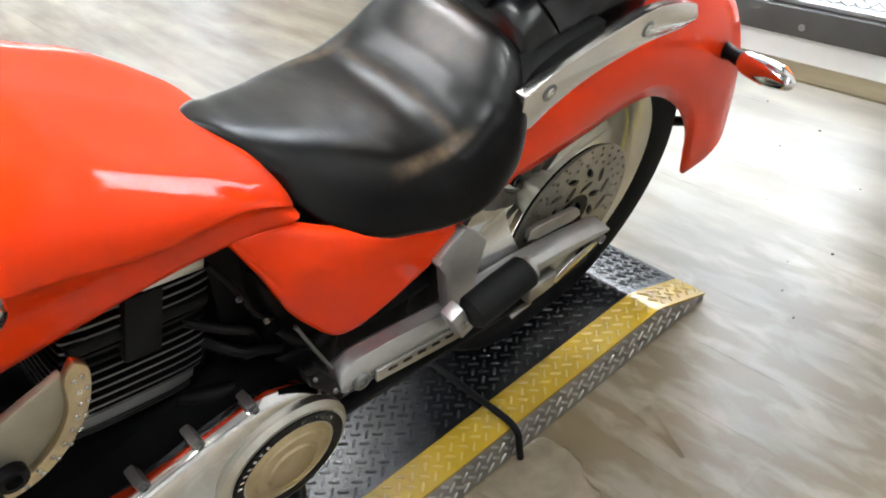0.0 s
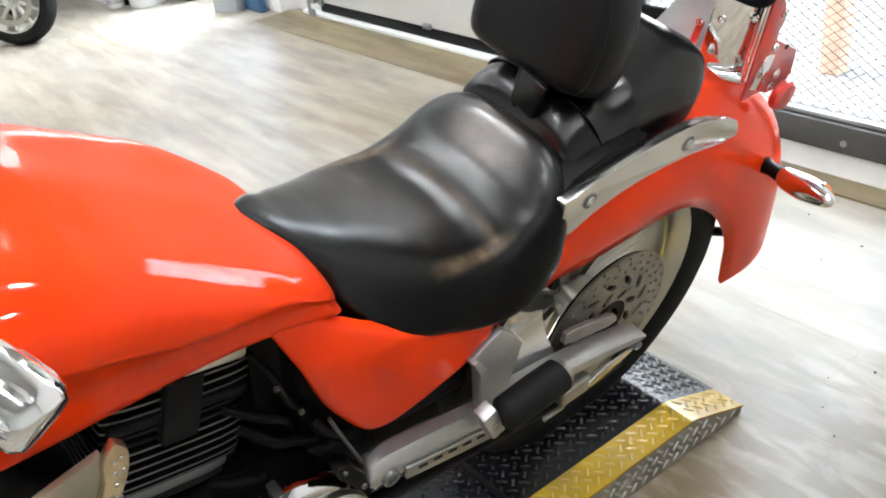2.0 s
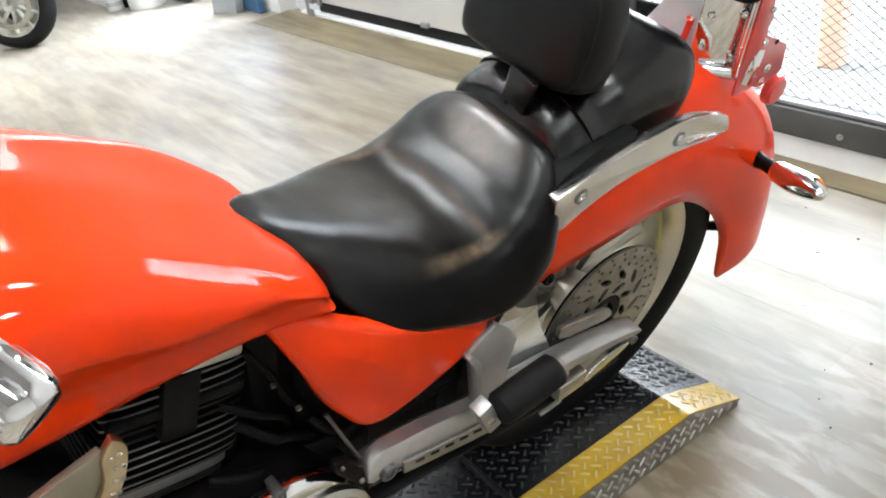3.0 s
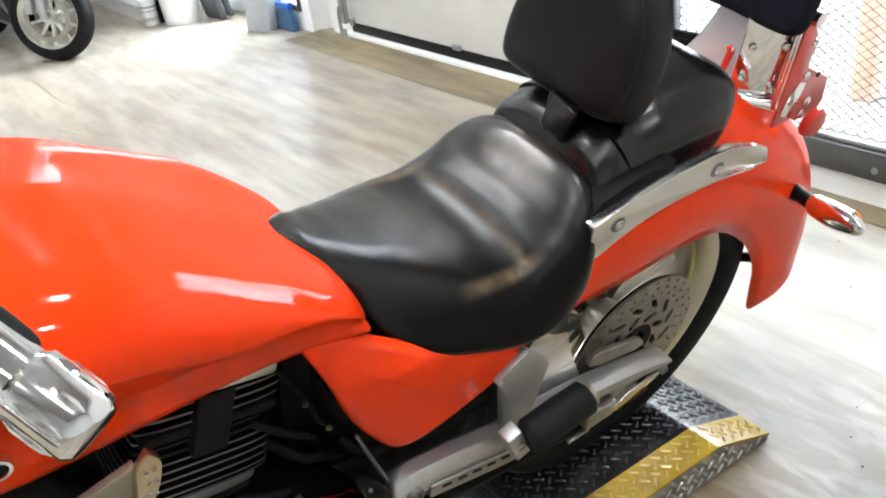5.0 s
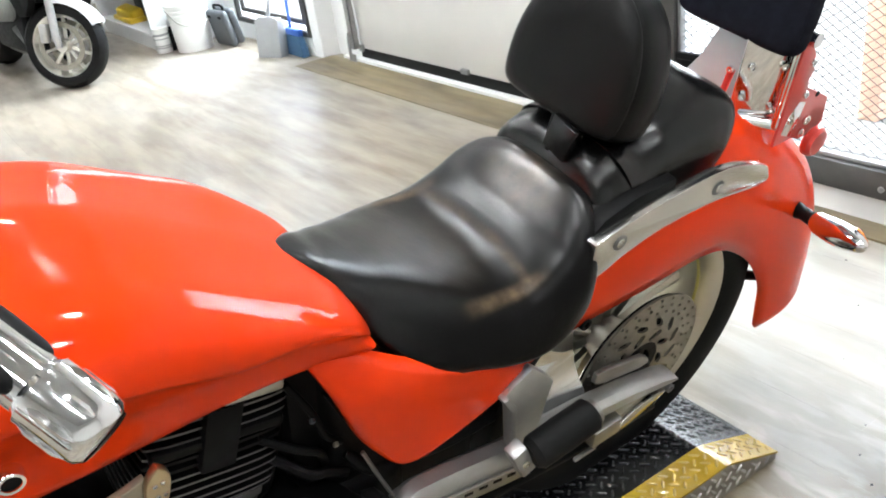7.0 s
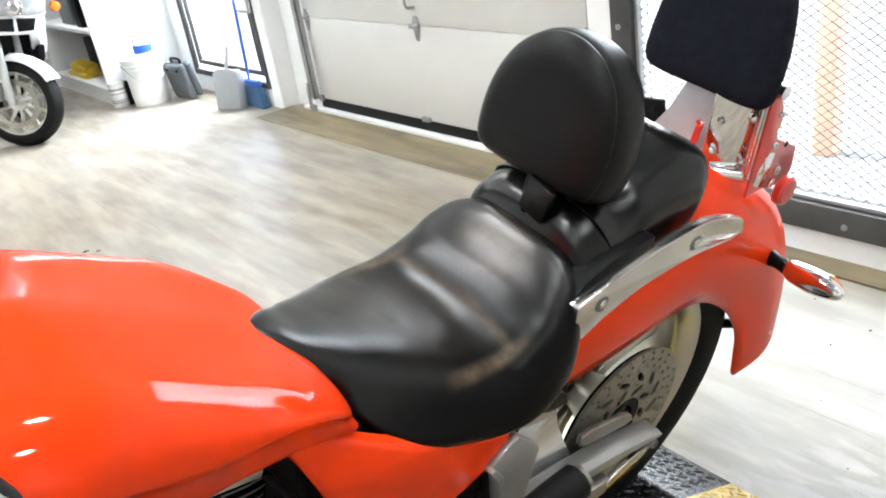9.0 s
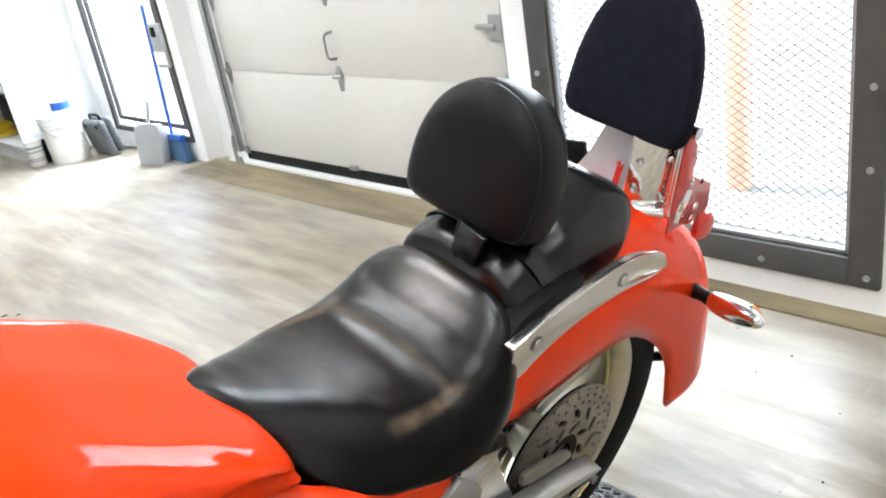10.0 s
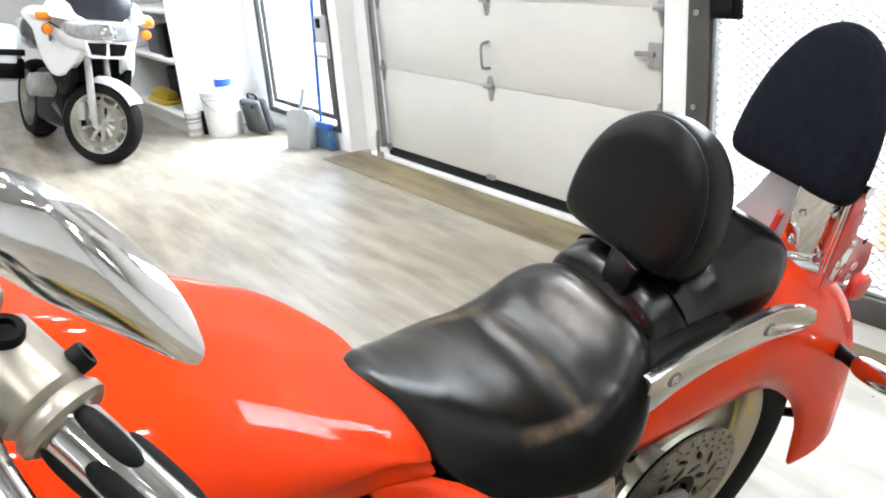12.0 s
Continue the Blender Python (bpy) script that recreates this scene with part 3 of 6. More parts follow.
def ceiling_lamp(x, y):
    body = part("ceiling_lamp", revolve([(0, 0.0), (0.105, 0.0), (0.112, -0.02), (0.106, -0.07), (0, -0.07)], 20, "z"), WHITEPLASTIC)
    body.matrix_world = pose(x, y, CEIL)
    part("diffuser", moved(revolve([(0, -0.002), (0.102, -0.002), (0.098, -0.010), (0, -0.014)], 24, "z"), pose(0, 0, -0.07)), LAMPGLOW, body, "glowing round diffuser")
    return tagged(body, "round white ceiling lamp with a glowing diffuser", "ceiling lamp", "ceiling lamps")


for p in LAMPS:
    ceiling_lamp(*p)

# ---- the orange cruiser: x to its rear, y to its right, z up from the ramp, leaning on its stand ----
RAMP_H, LEAN_DEG = 0.08, 16.0
bike = empty("motorcycle", pose(0, 0, RAMP_H, LEAN_DEG, 0, 0))
tagged(bike, "bright orange cruiser motorcycle with black leather seats on a ramp", "motorcycle")
AX = 0.328


def body_skin(stations, n_u, half, n_v, tweak=None):
    """A closed body along x. half(row) gives the half outline, top to bottom, as (y, z) knots for a row of the stations."""
    rings = []
    for row in catmull(stations, n_u):
        h = catmull(half(row), n_v)
        pts = [(row[0], -y, z) for y, z in h] + [(row[0], y, z) for y, z in h[-2:0:-1]]
        if tweak:
            pts = [tweak(*p) for p in pts]
        rings.append(pts)
    return loft(rings)


# tank: x, ridge height, half width, height of the widest place, lower edge, half width of the lower edge
TANK = [(-0.553, 0.745, 0.112, 0.735, 0.724, 0.100), (-0.560, 0.771, 0.128, 0.747, 0.722, 0.108), (-0.58, 0.794, 0.145, 0.773, 0.726, 0.112), (-0.63, 0.834, 0.160, 0.813, 0.738, 0.114), (-0.68, 0.869, 0.167, 0.831, 0.744, 0.114),
        (-0.74, 0.912, 0.172, 0.846, 0.745, 0.113), (-0.81, 0.957, 0.177, 0.876, 0.742, 0.112), (-0.89, 0.989, 0.180, 0.898, 0.738, 0.11), (-0.97, 1.002, 0.178, 0.905, 0.74, 0.105), (-1.06, 0.99, 0.15, 0.90, 0.76, 0.09), (-1.13, 0.95, 0.10, 0.88, 0.79, 0.06)]


def tank_half(r):
    x, zt, w, zw, zb, wb = r
    k = min(1.0, max(0.0, (-0.60 - x) / 0.1))
    f = min(1.0, max(0.0, (x + 0.92) / 0.20))
    f = f * f * (3 - 2 * f)
    drop = zt - zw
    return [(0, zt), (w * 0.36, zt - (0.010 + 0.006 * k) * (1 - 0.7 * f)), (w * 0.72, zw + drop * (0.66 + 0.19 * f)), (w * 0.94, zw + drop * (0.30 + 0.20 * f)), (w, zw), (w - 0.005, zw - 0.010 * k - 0.002), (w - 0.010 - 0.012 * k, zw - (zw - zb) * 0.26), (wb + 0.026, zb + (zw - zb) * 0.42), (wb + 0.022, zb + (zw - zb) * 0.16), (wb + 0.012, zb + 0.002), (wb - 0.006, zb - 0.004), (wb - 0.03, zb + 0.004), (0, zb + 0.01)]


def tank_tweak(x, y, z):
    """The far shoulder tucks in under the seat nose."""
    f = min(1.0, max(0.0, (x + 0.66) / 0.08)) if y > 0 else 0.0
    return x, y * (1 - 0.22 * f), z + 0.004 * f * min(1.0, y / 0.05)


part("fuel_tank", body_skin(TANK, 60, tank_half, 34, tank_tweak), ORANGE, bike, "glossy orange fuel tank", flat_angle=50)

# rider seat: x, top height, half width, lower edge, half width of the top panel
SEAT = [(-0.608, 0.8125, 0.004, 0.808, 0.004), (-0.598, 0.8115, 0.021, 0.795, 0.021), (-0.575, 0.802, 0.053, 0.752, 0.051), (-0.552, 0.787, 0.083, 0.715, 0.070), (-0.530, 0.775, 0.121, 0.688, 0.089), (-0.50, 0.759, 0.146, 0.660, 0.110), (-0.46, 0.741, 0.163, 0.640, 0.135), (-0.42, 0.723, 0.174, 0.630, 0.155), (-0.38, 0.707, 0.180, 0.616, 0.174), (-0.33, 0.699, 0.184, 0.604, 0.183),
        (-0.29, 0.708, 0.183, 0.606, 0.183), (-0.255, 0.728, 0.176, 0.614, 0.176), (-0.226, 0.756, 0.166, 0.624, 0.166), (-0.203, 0.772, 0.149, 0.645, 0.149), (-0.185, 0.775, 0.125, 0.670, 0.125), (-0.172, 0.768, 0.094, 0.695, 0.094), (-0.163, 0.752, 0.055, 0.715, 0.055), (-0.160, 0.740, 0.02, 0.725, 0.02)]


def seat_half(r):
    x, zt, w, zb, wt = r
    h = zt - zb
    rear = min(1.0, max(0.0, (x + 0.285) / 0.05))
    crisp = min(1.0, max(0.0, (x + 0.46) / 0.09)) * (1 - rear)
    soft = [(0, 0.0), (0.34, 0.015), (0.58, 0.07), (0.76, 0.18), (0.90, 0.37), (0.98, 0.60), (1.0, 0.80)]
    edge = [(0, 0.014), (0.34, 0.017), (0.60, 0.040), (0.77, 0.11), (0.90, 0.31), (0.975, 0.57), (1.0, 0.78)]
    roll = [(0, 0.0), (0.34, 0.012), (0.60, 0.060), (0.79, 0.155), (0.92, 0.32), (0.985, 0.55), (1.0, 0.78)]
    upper = []
    for q, (a, c, d) in enumerate(zip(soft, edge, roll)):
        f, g = (a[k] * (1 - crisp - rear) + c[k] * crisp + d[k] * rear for k in (0, 1))
        upper.append(((wt + (w - wt) * (q / 6) ** 3.0) * f, zt - h * g))
    return upper + [(w * 0.985, zb + 0.08 * h), (w * 0.93, zb + 0.01 * h), (w * 0.75, zb + min(0.02, 0.2 * h)), (0, zb + min(0.03, 0.3 * h))]


def seat_tweak(x, y, z):
    """The sewn fold across the seat, and soft wrinkles."""
    fold = -0.280 - 0.9 * y * y
    up = max(0.0, min(1.0, (z - 0.66) / 0.03)) * (1.0 - max(0.0, min(1.0, (abs(y) - 0.085) / 0.06)))
    z -= 0.0012 * up * math.exp(-((x - fold) / 0.006) ** 2)
    z -= 0.005 * up * math.exp(-((x + 0.228) / 0.030) ** 2 - (y / 0.08) ** 2)
    z += 0.0009 * up * noise.noise(Vector((x * 30, y * 20, 0.3)))
    return x, y, z


part("rider_seat", body_skin(SEAT, 210, seat_half, 64, seat_tweak), SEATLEATHER, bike, "worn black leather rider seat", flat_angle=60)

# passenger seat
PILLION = [(-0.192, 0.735, 0.060, 0.715), (-0.187, 0.768, 0.098, 0.712), (-0.172, 0.800, 0.116, 0.710), (-0.140, 0.815, 0.121, 0.710), (-0.110, 0.818, 0.122, 0.711), (-0.080, 0.821, 0.122, 0.711), (-0.04, 0.829, 0.122, 0.711), (0.03, 0.842, 0.122, 0.712), (0.060, 0.846, 0.120, 0.722), (0.085, 0.842, 0.116, 0.745), (0.105, 0.832, 0.106, 0.768), (0.122, 0.815, 0.086, 0.782), (0.133, 0.797, 0.04, 0.788)]


def pillion_half(r):
    x, zt, w, zb = r
    h = zt - zb
    k = min(1.0, max(0.0, (x + 0.10) / 0.05))
    return [(0, zt - 0.02 * h * k), (w * 0.36, zt - 0.02 * h), (w * (0.62 + 0.04 * k), zt - (0.10 - 0.04 * k) * h), (w * (0.84 + 0.04 * k), zt - (0.28 - 0.04 * k) * h), (w * 0.975, zt - 0.52 * h), (w, zb + 0.18 * h), (w * 0.96, zb), (w * 0.8, zb + 0.005), (0, zb + 0.01)]


part("passenger_seat", body_skin(PILLION, 90, pillion_half, 34), LEATHER, bike, "black leather passenger seat", flat_angle=60)
strap_ring = catmull([(-0.100 - 0.03 * max(0.0, z - 0.72) / 0.1, y, z) for y, z in ((-0.1205, 0.715), (-0.1215, 0.735), (-0.117, 0.768), (-0.098, 0.796), (-0.060, 0.812), (0, 0.816), (0.060, 0.812), (0.098, 0.796), (0.117, 0.768), (0.1215, 0.735), (0.1205, 0.715))], 40)
part("grab_strap", loft([[(x + dx, y * k, 0.76 + (z - 0.76) * k) for dx, k in ((-0.010, 0.99), (-0.0095, 1.012), (0.0095, 1.012), (0.010, 0.99))] for x, y, z in strap_ring]), LEATHER, bike, "black leather strap across the seat")

part("seat_pan", plate([(-0.250, 0.640), (-0.05, 0.725), (-0.05, 0.766), (-0.13, 0.766), (-0.19, 0.752), (-0.250, 0.700)], -0.1365, -0.10, 0.003), BLACKPLASTIC, bike, "black pan under the seats")

# rear fender: a shell between a lower edge and a crown
FEND = [(-0.33, 0.50, -0.30, 0.66), (-0.26, 0.535, -0.24, 0.70), (-0.18, 0.545, -0.15, 0.735), (-0.07, 0.542, 0.0, 0.755), (0.06, 0.545, 0.14, 0.758), (0.145, 0.53, 0.245, 0.733), (0.225, 0.475, 0.345, 0.670), (0.285, 0.41, 0.442, 0.59), (0.325, 0.345, 0.508, 0.498), (0.345, 0.28, 0.548, 0.40), (0.362, 0.222, 0.568, 0.315), (0.378, 0.203, 0.572, 0.27)]


def fender():
    bm = bmesh.new()
    rows = []
    for xb, zb, xc, zc in catmull(FEND, 60):
        row = []
        for i in range(37):
            a = math.pi * i / 36
            c, s = math.cos(a), math.sin(a)
            k = abs(s) ** 0.85
            w = 0.128 + 0.016 * math.sin(min(1.0, k) * math.pi)
            row.append(bm.verts.new((xb + (xc - xb) * k, -math.copysign(abs(c) ** 0.5, c) * w, zb + (zc - zb) * k)))
        rows.append(row)
    for a, b in zip(rows, rows[1:]):
        for i in range(36):
            bm.faces.new((a[i], a[i + 1], b[i + 1], b[i]))
    return bm


fd = part("rear_fender", fender(), ORANGE, bike, "glossy orange rear fender", flat_angle=60)
sol = fd.modifiers.new("thick", "SOLIDIFY")
sol.thickness, sol.offset = 0.003, -1
for s in (-1, 1):
    lead = [(-0.223, 0.735), (-0.17, 0.745), (-0.10, 0.752)] if s < 0 else [(0.0, 0.74)]
    tail = [(-0.03, 0.703), (-0.10, 0.700), (-0.16, 0.688), (-0.216, 0.674)] if s < 0 else []
    rail = part("fender_rail", plate(lead + [(0.003, 0.757), (0.06, 0.751), (0.11, 0.736), (0.145, 0.721), (0.152, 0.717), (0.157, 0.711), (0.166, 0.693), (0.166, 0.688), (0.161, 0.685), (0.125, 0.686), (0.044, 0.699)] + tail, s * 0.138, s * 0.154, 0.003, smooth=96), POLISHED, bike, "polished fender rail")
    for bx, bz in ((-0.173, 0.718), (0.031, 0.726)) if s < 0 else ((0.031, 0.726),):
        bm = Matrix.Translation((bx, s * 0.154, bz)) @ (OUT if s < 0 else pose(0, 0, 0, -90, 0, 0))
        well = part("bolt_well", bolt(0.0125, 0.0012, bm), FINEDGE, rail, "dark recessed bolt hole")
        part("bolt", bolt(0.0075, 0.0030, bm), POLISHED, well)
part("fender_trim", plate([(0.36, 0.60), (0.40, 0.54), (0.43, 0.47), (0.436, 0.476), (0.408, 0.55), (0.366, 0.612)], -0.03, 0.03, 0.002), CHROME, bike, "chrome strip on the fender")

# side covers
SIDE = [(-0.662, 0.782), (-0.62, 0.762), (-0.57, 0.727), (-0.52, 0.692), (-0.438, 0.642), (-0.36, 0.598), (-0.318, 0.568), (-0.318, 0.552), (-0.350, 0.541), (-0.405, 0.523), (-0.465, 0.508), (-0.515, 0.503), (-0.547, 0.520), (-0.574, 0.563), (-0.600, 0.615), (-0.625, 0.695), (-0.650, 0.758)]
for s in (-1, 1):
    poly = catmull(SIDE + SIDE[:1], 70)[:-1]
    cx, cz = -0.49, 0.60
    if s > 0:
        poly = [(x, min(z, 0.69)) for x, z in poly]
    rings = []
    for k, y in [(1.0, 0.118), (1.0, 0.148), (0.99, 0.155), (0.97, 0.159), (0.94, 0.161)] + [(0.9 - 0.08 * q, 0.164 + 0.0003 * q) for q in range(11)]:
        ring = []
        for x, z in poly:
            x, z = cx + (x - cx) * k, cz + (z - cz) * k
            d = z - 0.700 + 0.31 * (x + 0.622)
            above = 0.5 * (d + math.sqrt(d * d + 0.00012))      # upper facet leans in
            ring.append((x + (0.026 if y < 0.12 else 0), s * (y - 0.55 * above if y > 0.12 else y), z - (0.05 if y < 0.12 else 0)))
        rings.append(ring)
    part("side_cover", loft(rings), ORANGE, bike, "orange triangular side cover", flat_angle=60)

# rear wheel
rim = part("rear_wheel", moved(joined(
    revolve([(r * 1.09, y) for r, y in ((0.236, -0.090), (0.240, -0.086), (0.238, -0.078), (0.226, -0.074), (0.214, -0.055), (0.205, -0.02), (0.205, 0.02), (0.214, 0.055), (0.226, 0.074), (0.240, 0.086), (0.236, 0.090), (0.228, 0.086), (0.216, 0.074), (0.204, 0.055), (0.196, 0.02), (0.196, -0.02), (0.204, -0.055), (0.216, -0.074), (0.228, -0.086))], 72, closed=True),
    revolve([(0.016, -0.10), (0.042, -0.10), (0.05, -0.06), (0.04, -0.03), (0.04, 0.03), (0.05, 0.06), (0.042, 0.10), (0.016, 0.10)], 36)), pose(0, 0, AX)), MACHINED, bike, "machined alloy rear wheel")
for i in range(5):
    a = 2 * math.pi * i / 5 + 0.35
    for d in (-0.24, 0.24):
        m = pose(0, 0, AX) @ Matrix.Rotation(-a, 4, "Y")
        bm = loft([[(r, yy * t, w * zz + d * f) for yy, zz in ((-0.024, -0.5), (-0.03, 0), (-0.024, 0.5), (0.024, 0.5), (0.03, 0), (0.024, -0.5))] for r, w, t, f in ((0.036, 0.028, 1.0, 0.05), (0.09, 0.024, 0.8, 0.11), (0.15, 0.024, 0.7, 0.17), (0.224, 0.034, 0.9, 0.20))])
        part("spoke", moved(bevelled(bm, 0.003, 1), m), MACHINED, rim)
part("tyre", moved(revolve([(0.250, -0.080), (0.259, -0.089), (0.274, -0.099), (0.292, -0.105), (0.311, -0.105), (0.322, -0.096), (0.327, -0.066), (0.328, 0), (0.327, 0.066), (0.322, 0.096), (0.311, 0.105), (0.292, 0.105), (0.274, 0.099), (0.259, 0.089), (0.250, 0.080)], 96), pose(0, 0, AX)), RUBBER, rim, "black rubber tyre")
part("pinstripe", moved(revolve([(0.2262, -0.061), (0.2235, -0.0565), (0.2224, -0.0565), (0.2251, -0.061)], 72, closed=True), pose(0, 0, AX)), YELLOW_LINE, rim, "yellow line round the rim")


def drilled_disc(r0, r1, rings, per, hole, y0, y1, slot=1.0, tilt=0.0):
    """A brake disc: every other cell between two rings has a hole through it, round or drawn out to a slanted slot."""
    bm = bmesh.new()
    dr = (r1 - r0) / rings
    k = 8
    for j in range(rings):
        for i in range(per):
            ra, rb = r0 + j * dr, r0 + (j + 1) * dr
            a0 = 2 * math.pi * (i + 0.5 * (j % 2)) / per
            a1 = a0 + 2 * math.pi / per
            rm, am = (ra + rb) / 2, (a0 + a1) / 2
            corner = [(ra, a0), (ra, am), (ra, a1), (rm, a1), (rb, a1), (rb, am), (rb, a0), (rm, a0)]
            drilled = slot > 1 or (i + j) % 2 == 0
            ct, st = math.cos(am + tilt), math.sin(am + tilt)
            layers = []
            for y in (y0, y1):
                o = [bm.verts.new((r * math.cos(a), y, r * math.sin(a))) for r, a in corner]
                if drilled:
                    cx, cz = rm * math.cos(am), rm * math.sin(am)
                    n = []
                    for v in o:
                        d = Vector((v.co.x - cx, 0, v.co.z - cz)).normalized() * hole
                        u, v2 = (d.x * ct + d.z * st) * slot, -d.x * st + d.z * ct
                        n.append(bm.verts.new((cx + u * ct - v2 * st, y, cz + u * st + v2 * ct)))
                    for q in range(k):
                        bm.faces.new((o[q], o[(q + 1) % k], n[(q + 1) % k], n[q]))
                    layers.append(n)
                else:
                    bm.faces.new(o)
            if drilled:
                for q in range(k):
                    bm.faces.new((layers[0][q], layers[0][(q + 1) % k], layers[1][(q + 1) % k], layers[1][q]))
    return bm


part("brake_disc", moved(joined(drilled_disc(0.108, 0.150, 3, 56, 0.0036, -0.119, -0.114), drilled_disc(0.078, 0.108, 1, 13, 0.0072, -0.119, -0.114, 2.5, 0.9), drilled_disc(0.048, 0.078, 1, 9, 0.0080, -0.119, -0.114, 2.2, -0.8), revolve([(0.150, -0.119), (0.1502, -0.1165), (0.150, -0.114), (0.1498, -0.1165)], 72, closed=True)), pose(0, 0, AX)), DISC, rim, "drilled and slotted steel brake disc")
part("disc_carrier", moved(revolve([(0.03, -0.118), (0.052, -0.118), (0.052, -0.106), (0.03, -0.106)], 30, closed=True), pose(0, 0, AX)), BLACKMETAL, rim, "black disc carrier")
for i in range(6):
    part("carrier_arm", moved(bevelled(plate([(0.050, -0.010), (0.076, -0.007), (0.076, 0.007), (0.050, 0.010)], -0.117, -0.110), 0.002, 1), pose(0, 0, AX) @ Matrix.Rotation(2 * math.pi * i / 6, 4, "Y")), BLACKMETAL, rim)
# flange widened into a black sheet that stands for shade behind the disc holes
part("hub_flange", moved(revolve([(0.03, -0.111), (0.145, -0.111), (0.145, -0.107), (0.03, -0.107)], 48, closed=True), pose(0, 0, AX)), BLACKMETAL, rim, "black hub flange widened as dark backing for the disc holes")
part("hub_cap", moved(revolve([(0, -0.136), (0.012, -0.136), (0.018, -0.130), (0.022, -0.118), (0.0, -0.118)], 24), pose(0, 0, AX)), BLACKMETAL, rim, "black hub cap")
cal = part("brake_caliper", joined(box(-0.165, -0.085, -0.15, -0.095, 0.255, 0.315, 0.010), box(-0.10, -0.02, -0.140, -0.122, 0.285, 0.315, 0.006)), BLACKMETAL, bike, "black brake caliper")
part("bolt", bolt(0.009, 0.006, pose(-0.14, -0.15, 0.285) @ OUT), STEEL, cal)

part("torque_arm", plate([(-0.150, 0.418), (-0.172, 0.430), (-0.170, 0.450), (-0.150, 0.450), (-0.062, 0.426), (-0.044, 0.412), (-0.040, 0.398), (-0.060, 0.396)], -0.164, -0.154, 0.002), STEEL, bike, "flat steel torque arm")
part("fender_bolt", bolt(0.011, 0.010, pose(-0.180, -0.122, 0.542) @ OUT), BLACKMETAL, bike, "black bolt under the fender edge")

# swing arm, axle clamp and belt guard
arm = part("swing_arm", loft([[(x, -0.160 + dy, z + dz * h) for dy, dz in ((-0.018, -0.48), (-0.024, -0.30), (-0.024, 0.22), (-0.014, 0.46), (0.006, 0.48), (0.014, 0.34), (0.014, -0.36), (0.010, -0.48))] for x, z, h in ((-0.556, 0.430, 0.02), (-0.548, 0.430, 0.045), (-0.52, 0.432, 0.058), (-0.45, 0.420, 0.054), (-0.36, 0.396, 0.052), (-0.28, 0.390, 0.050), (-0.20, 0.382, 0.044), (-0.09, 0.361, 0.036), (-0.01, 0.340, 0.028), (0.022, 0.330, 0.018), (0.034, 0.326, 0.008))]), ALU, bike, "silver swing arm", flat_angle=40)
part("swing_arm", plate([(-0.55, 0.38), (-0.53, 0.445), (-0.30, 0.415), (0.05, 0.335), (0.08, 0.29), (-0.1, 0.315)], 0.14, 0.18, 0.008), ALU, bike, "silver swing arm")
part("arm_web", plate([(-0.215, 0.372), (-0.09, 0.348), (0.010, 0.322), (0.030, 0.298), (0.022, 0.286), (-0.080, 0.268), (-0.140, 0.290)], -0.160, -0.152, 0.002), DULLPLATE, arm, "beige cast web")
part("lower_bar", plate([(-0.088, 0.270), (-0.05, 0.288), (0.010, 0.296), (0.028, 0.290), (0.026, 0.276), (-0.015, 0.262), (-0.078, 0.250)], -0.172, -0.154, 0.003), POLISHED, arm, "bright lower bar")
part("axle_nut", bolt(0.014, 0.012, pose(-0.008, -0.160, 0.316) @ OUT), BLACKMETAL, arm)
part("adjuster", joined(box(0.006, 0.030, -0.176, -0.154, 0.298, 0.316, 0.003), bolt(0.009, 0.008, pose(0.022, -0.176, 0.306) @ OUT)), FINEDGE, arm)
part("pivot_bolt", bolt(0.014, 0.008, pose(-0.525, -0.184, 0.425) @ OUT), FINEDGE, arm)
guard_poly = [(-0.500, 0.425), (-0.37, 0.392), (-0.335, 0.383), (-0.335, 0.352), (-0.37, 0.360), (-0.500, 0.398)]
guard = part("belt_guard", plate(guard_poly, -0.190, -0.184, 0.002), STEEL, bike, "slotted steel belt guard")
for i in range(5):
    f = i / 4
    x, z = -0.480 + f * 0.11, 0.410 - f * 0.028
    part("slot", plate([(x, z + 0.004), (x + 0.016, z - 0.001), (x + 0.016, z - 0.007), (x, z - 0.002)], -0.1912, -0.1902), BLACKMETAL, guard, "dark slot")
part("drive_belt", plate([(-0.56, 0.33), (-0.1, 0.245), (0.02, 0.245), (0.02, 0.235), (-0.1, 0.235), (-0.56, 0.32)], -0.165, -0.140, 0.002), RUBBER, bike, "black drive belt")
part("inner_fender", loft([[(x, y * w, z) for y, z in ((-1, zb), (-1, zt), (-0.6, zt + 0.03), (0.6, zt + 0.03), (1, zt), (1, zb))] for x, w, zb, zt in ((-0.46, 0.10, 0.30, 0.60), (-0.38, 0.105, 0.36, 0.62), (-0.335, 0.10, 0.45, 0.62))]), BLACKPLASTIC, bike, "black inner fender", smooth=False)

# passenger peg with its bracket
brk = part("peg_bracket", plate([(-0.329, 0.582), (-0.300, 0.548), (-0.281, 0.522), (-0.288, 0.490), (-0.299, 0.430), (-0.305, 0.385), (-0.330, 0.382), (-0.350, 0.394), (-0.358, 0.450), (-0.365, 0.515), (-0.383, 0.547), (-0.359, 0.565)], -0.174, -0.158, 0.005), ALU, bike, "silver peg bracket", flat_angle=30)
part("bracket_flange", plate([(-0.358, 0.45), (-0.366, 0.517), (-0.383, 0.549), (-0.375, 0.553), (-0.356, 0.522), (-0.349, 0.45), (-0.342, 0.40), (-0.352, 0.40)], -0.180, -0.156, 0.003), ALU, brk)
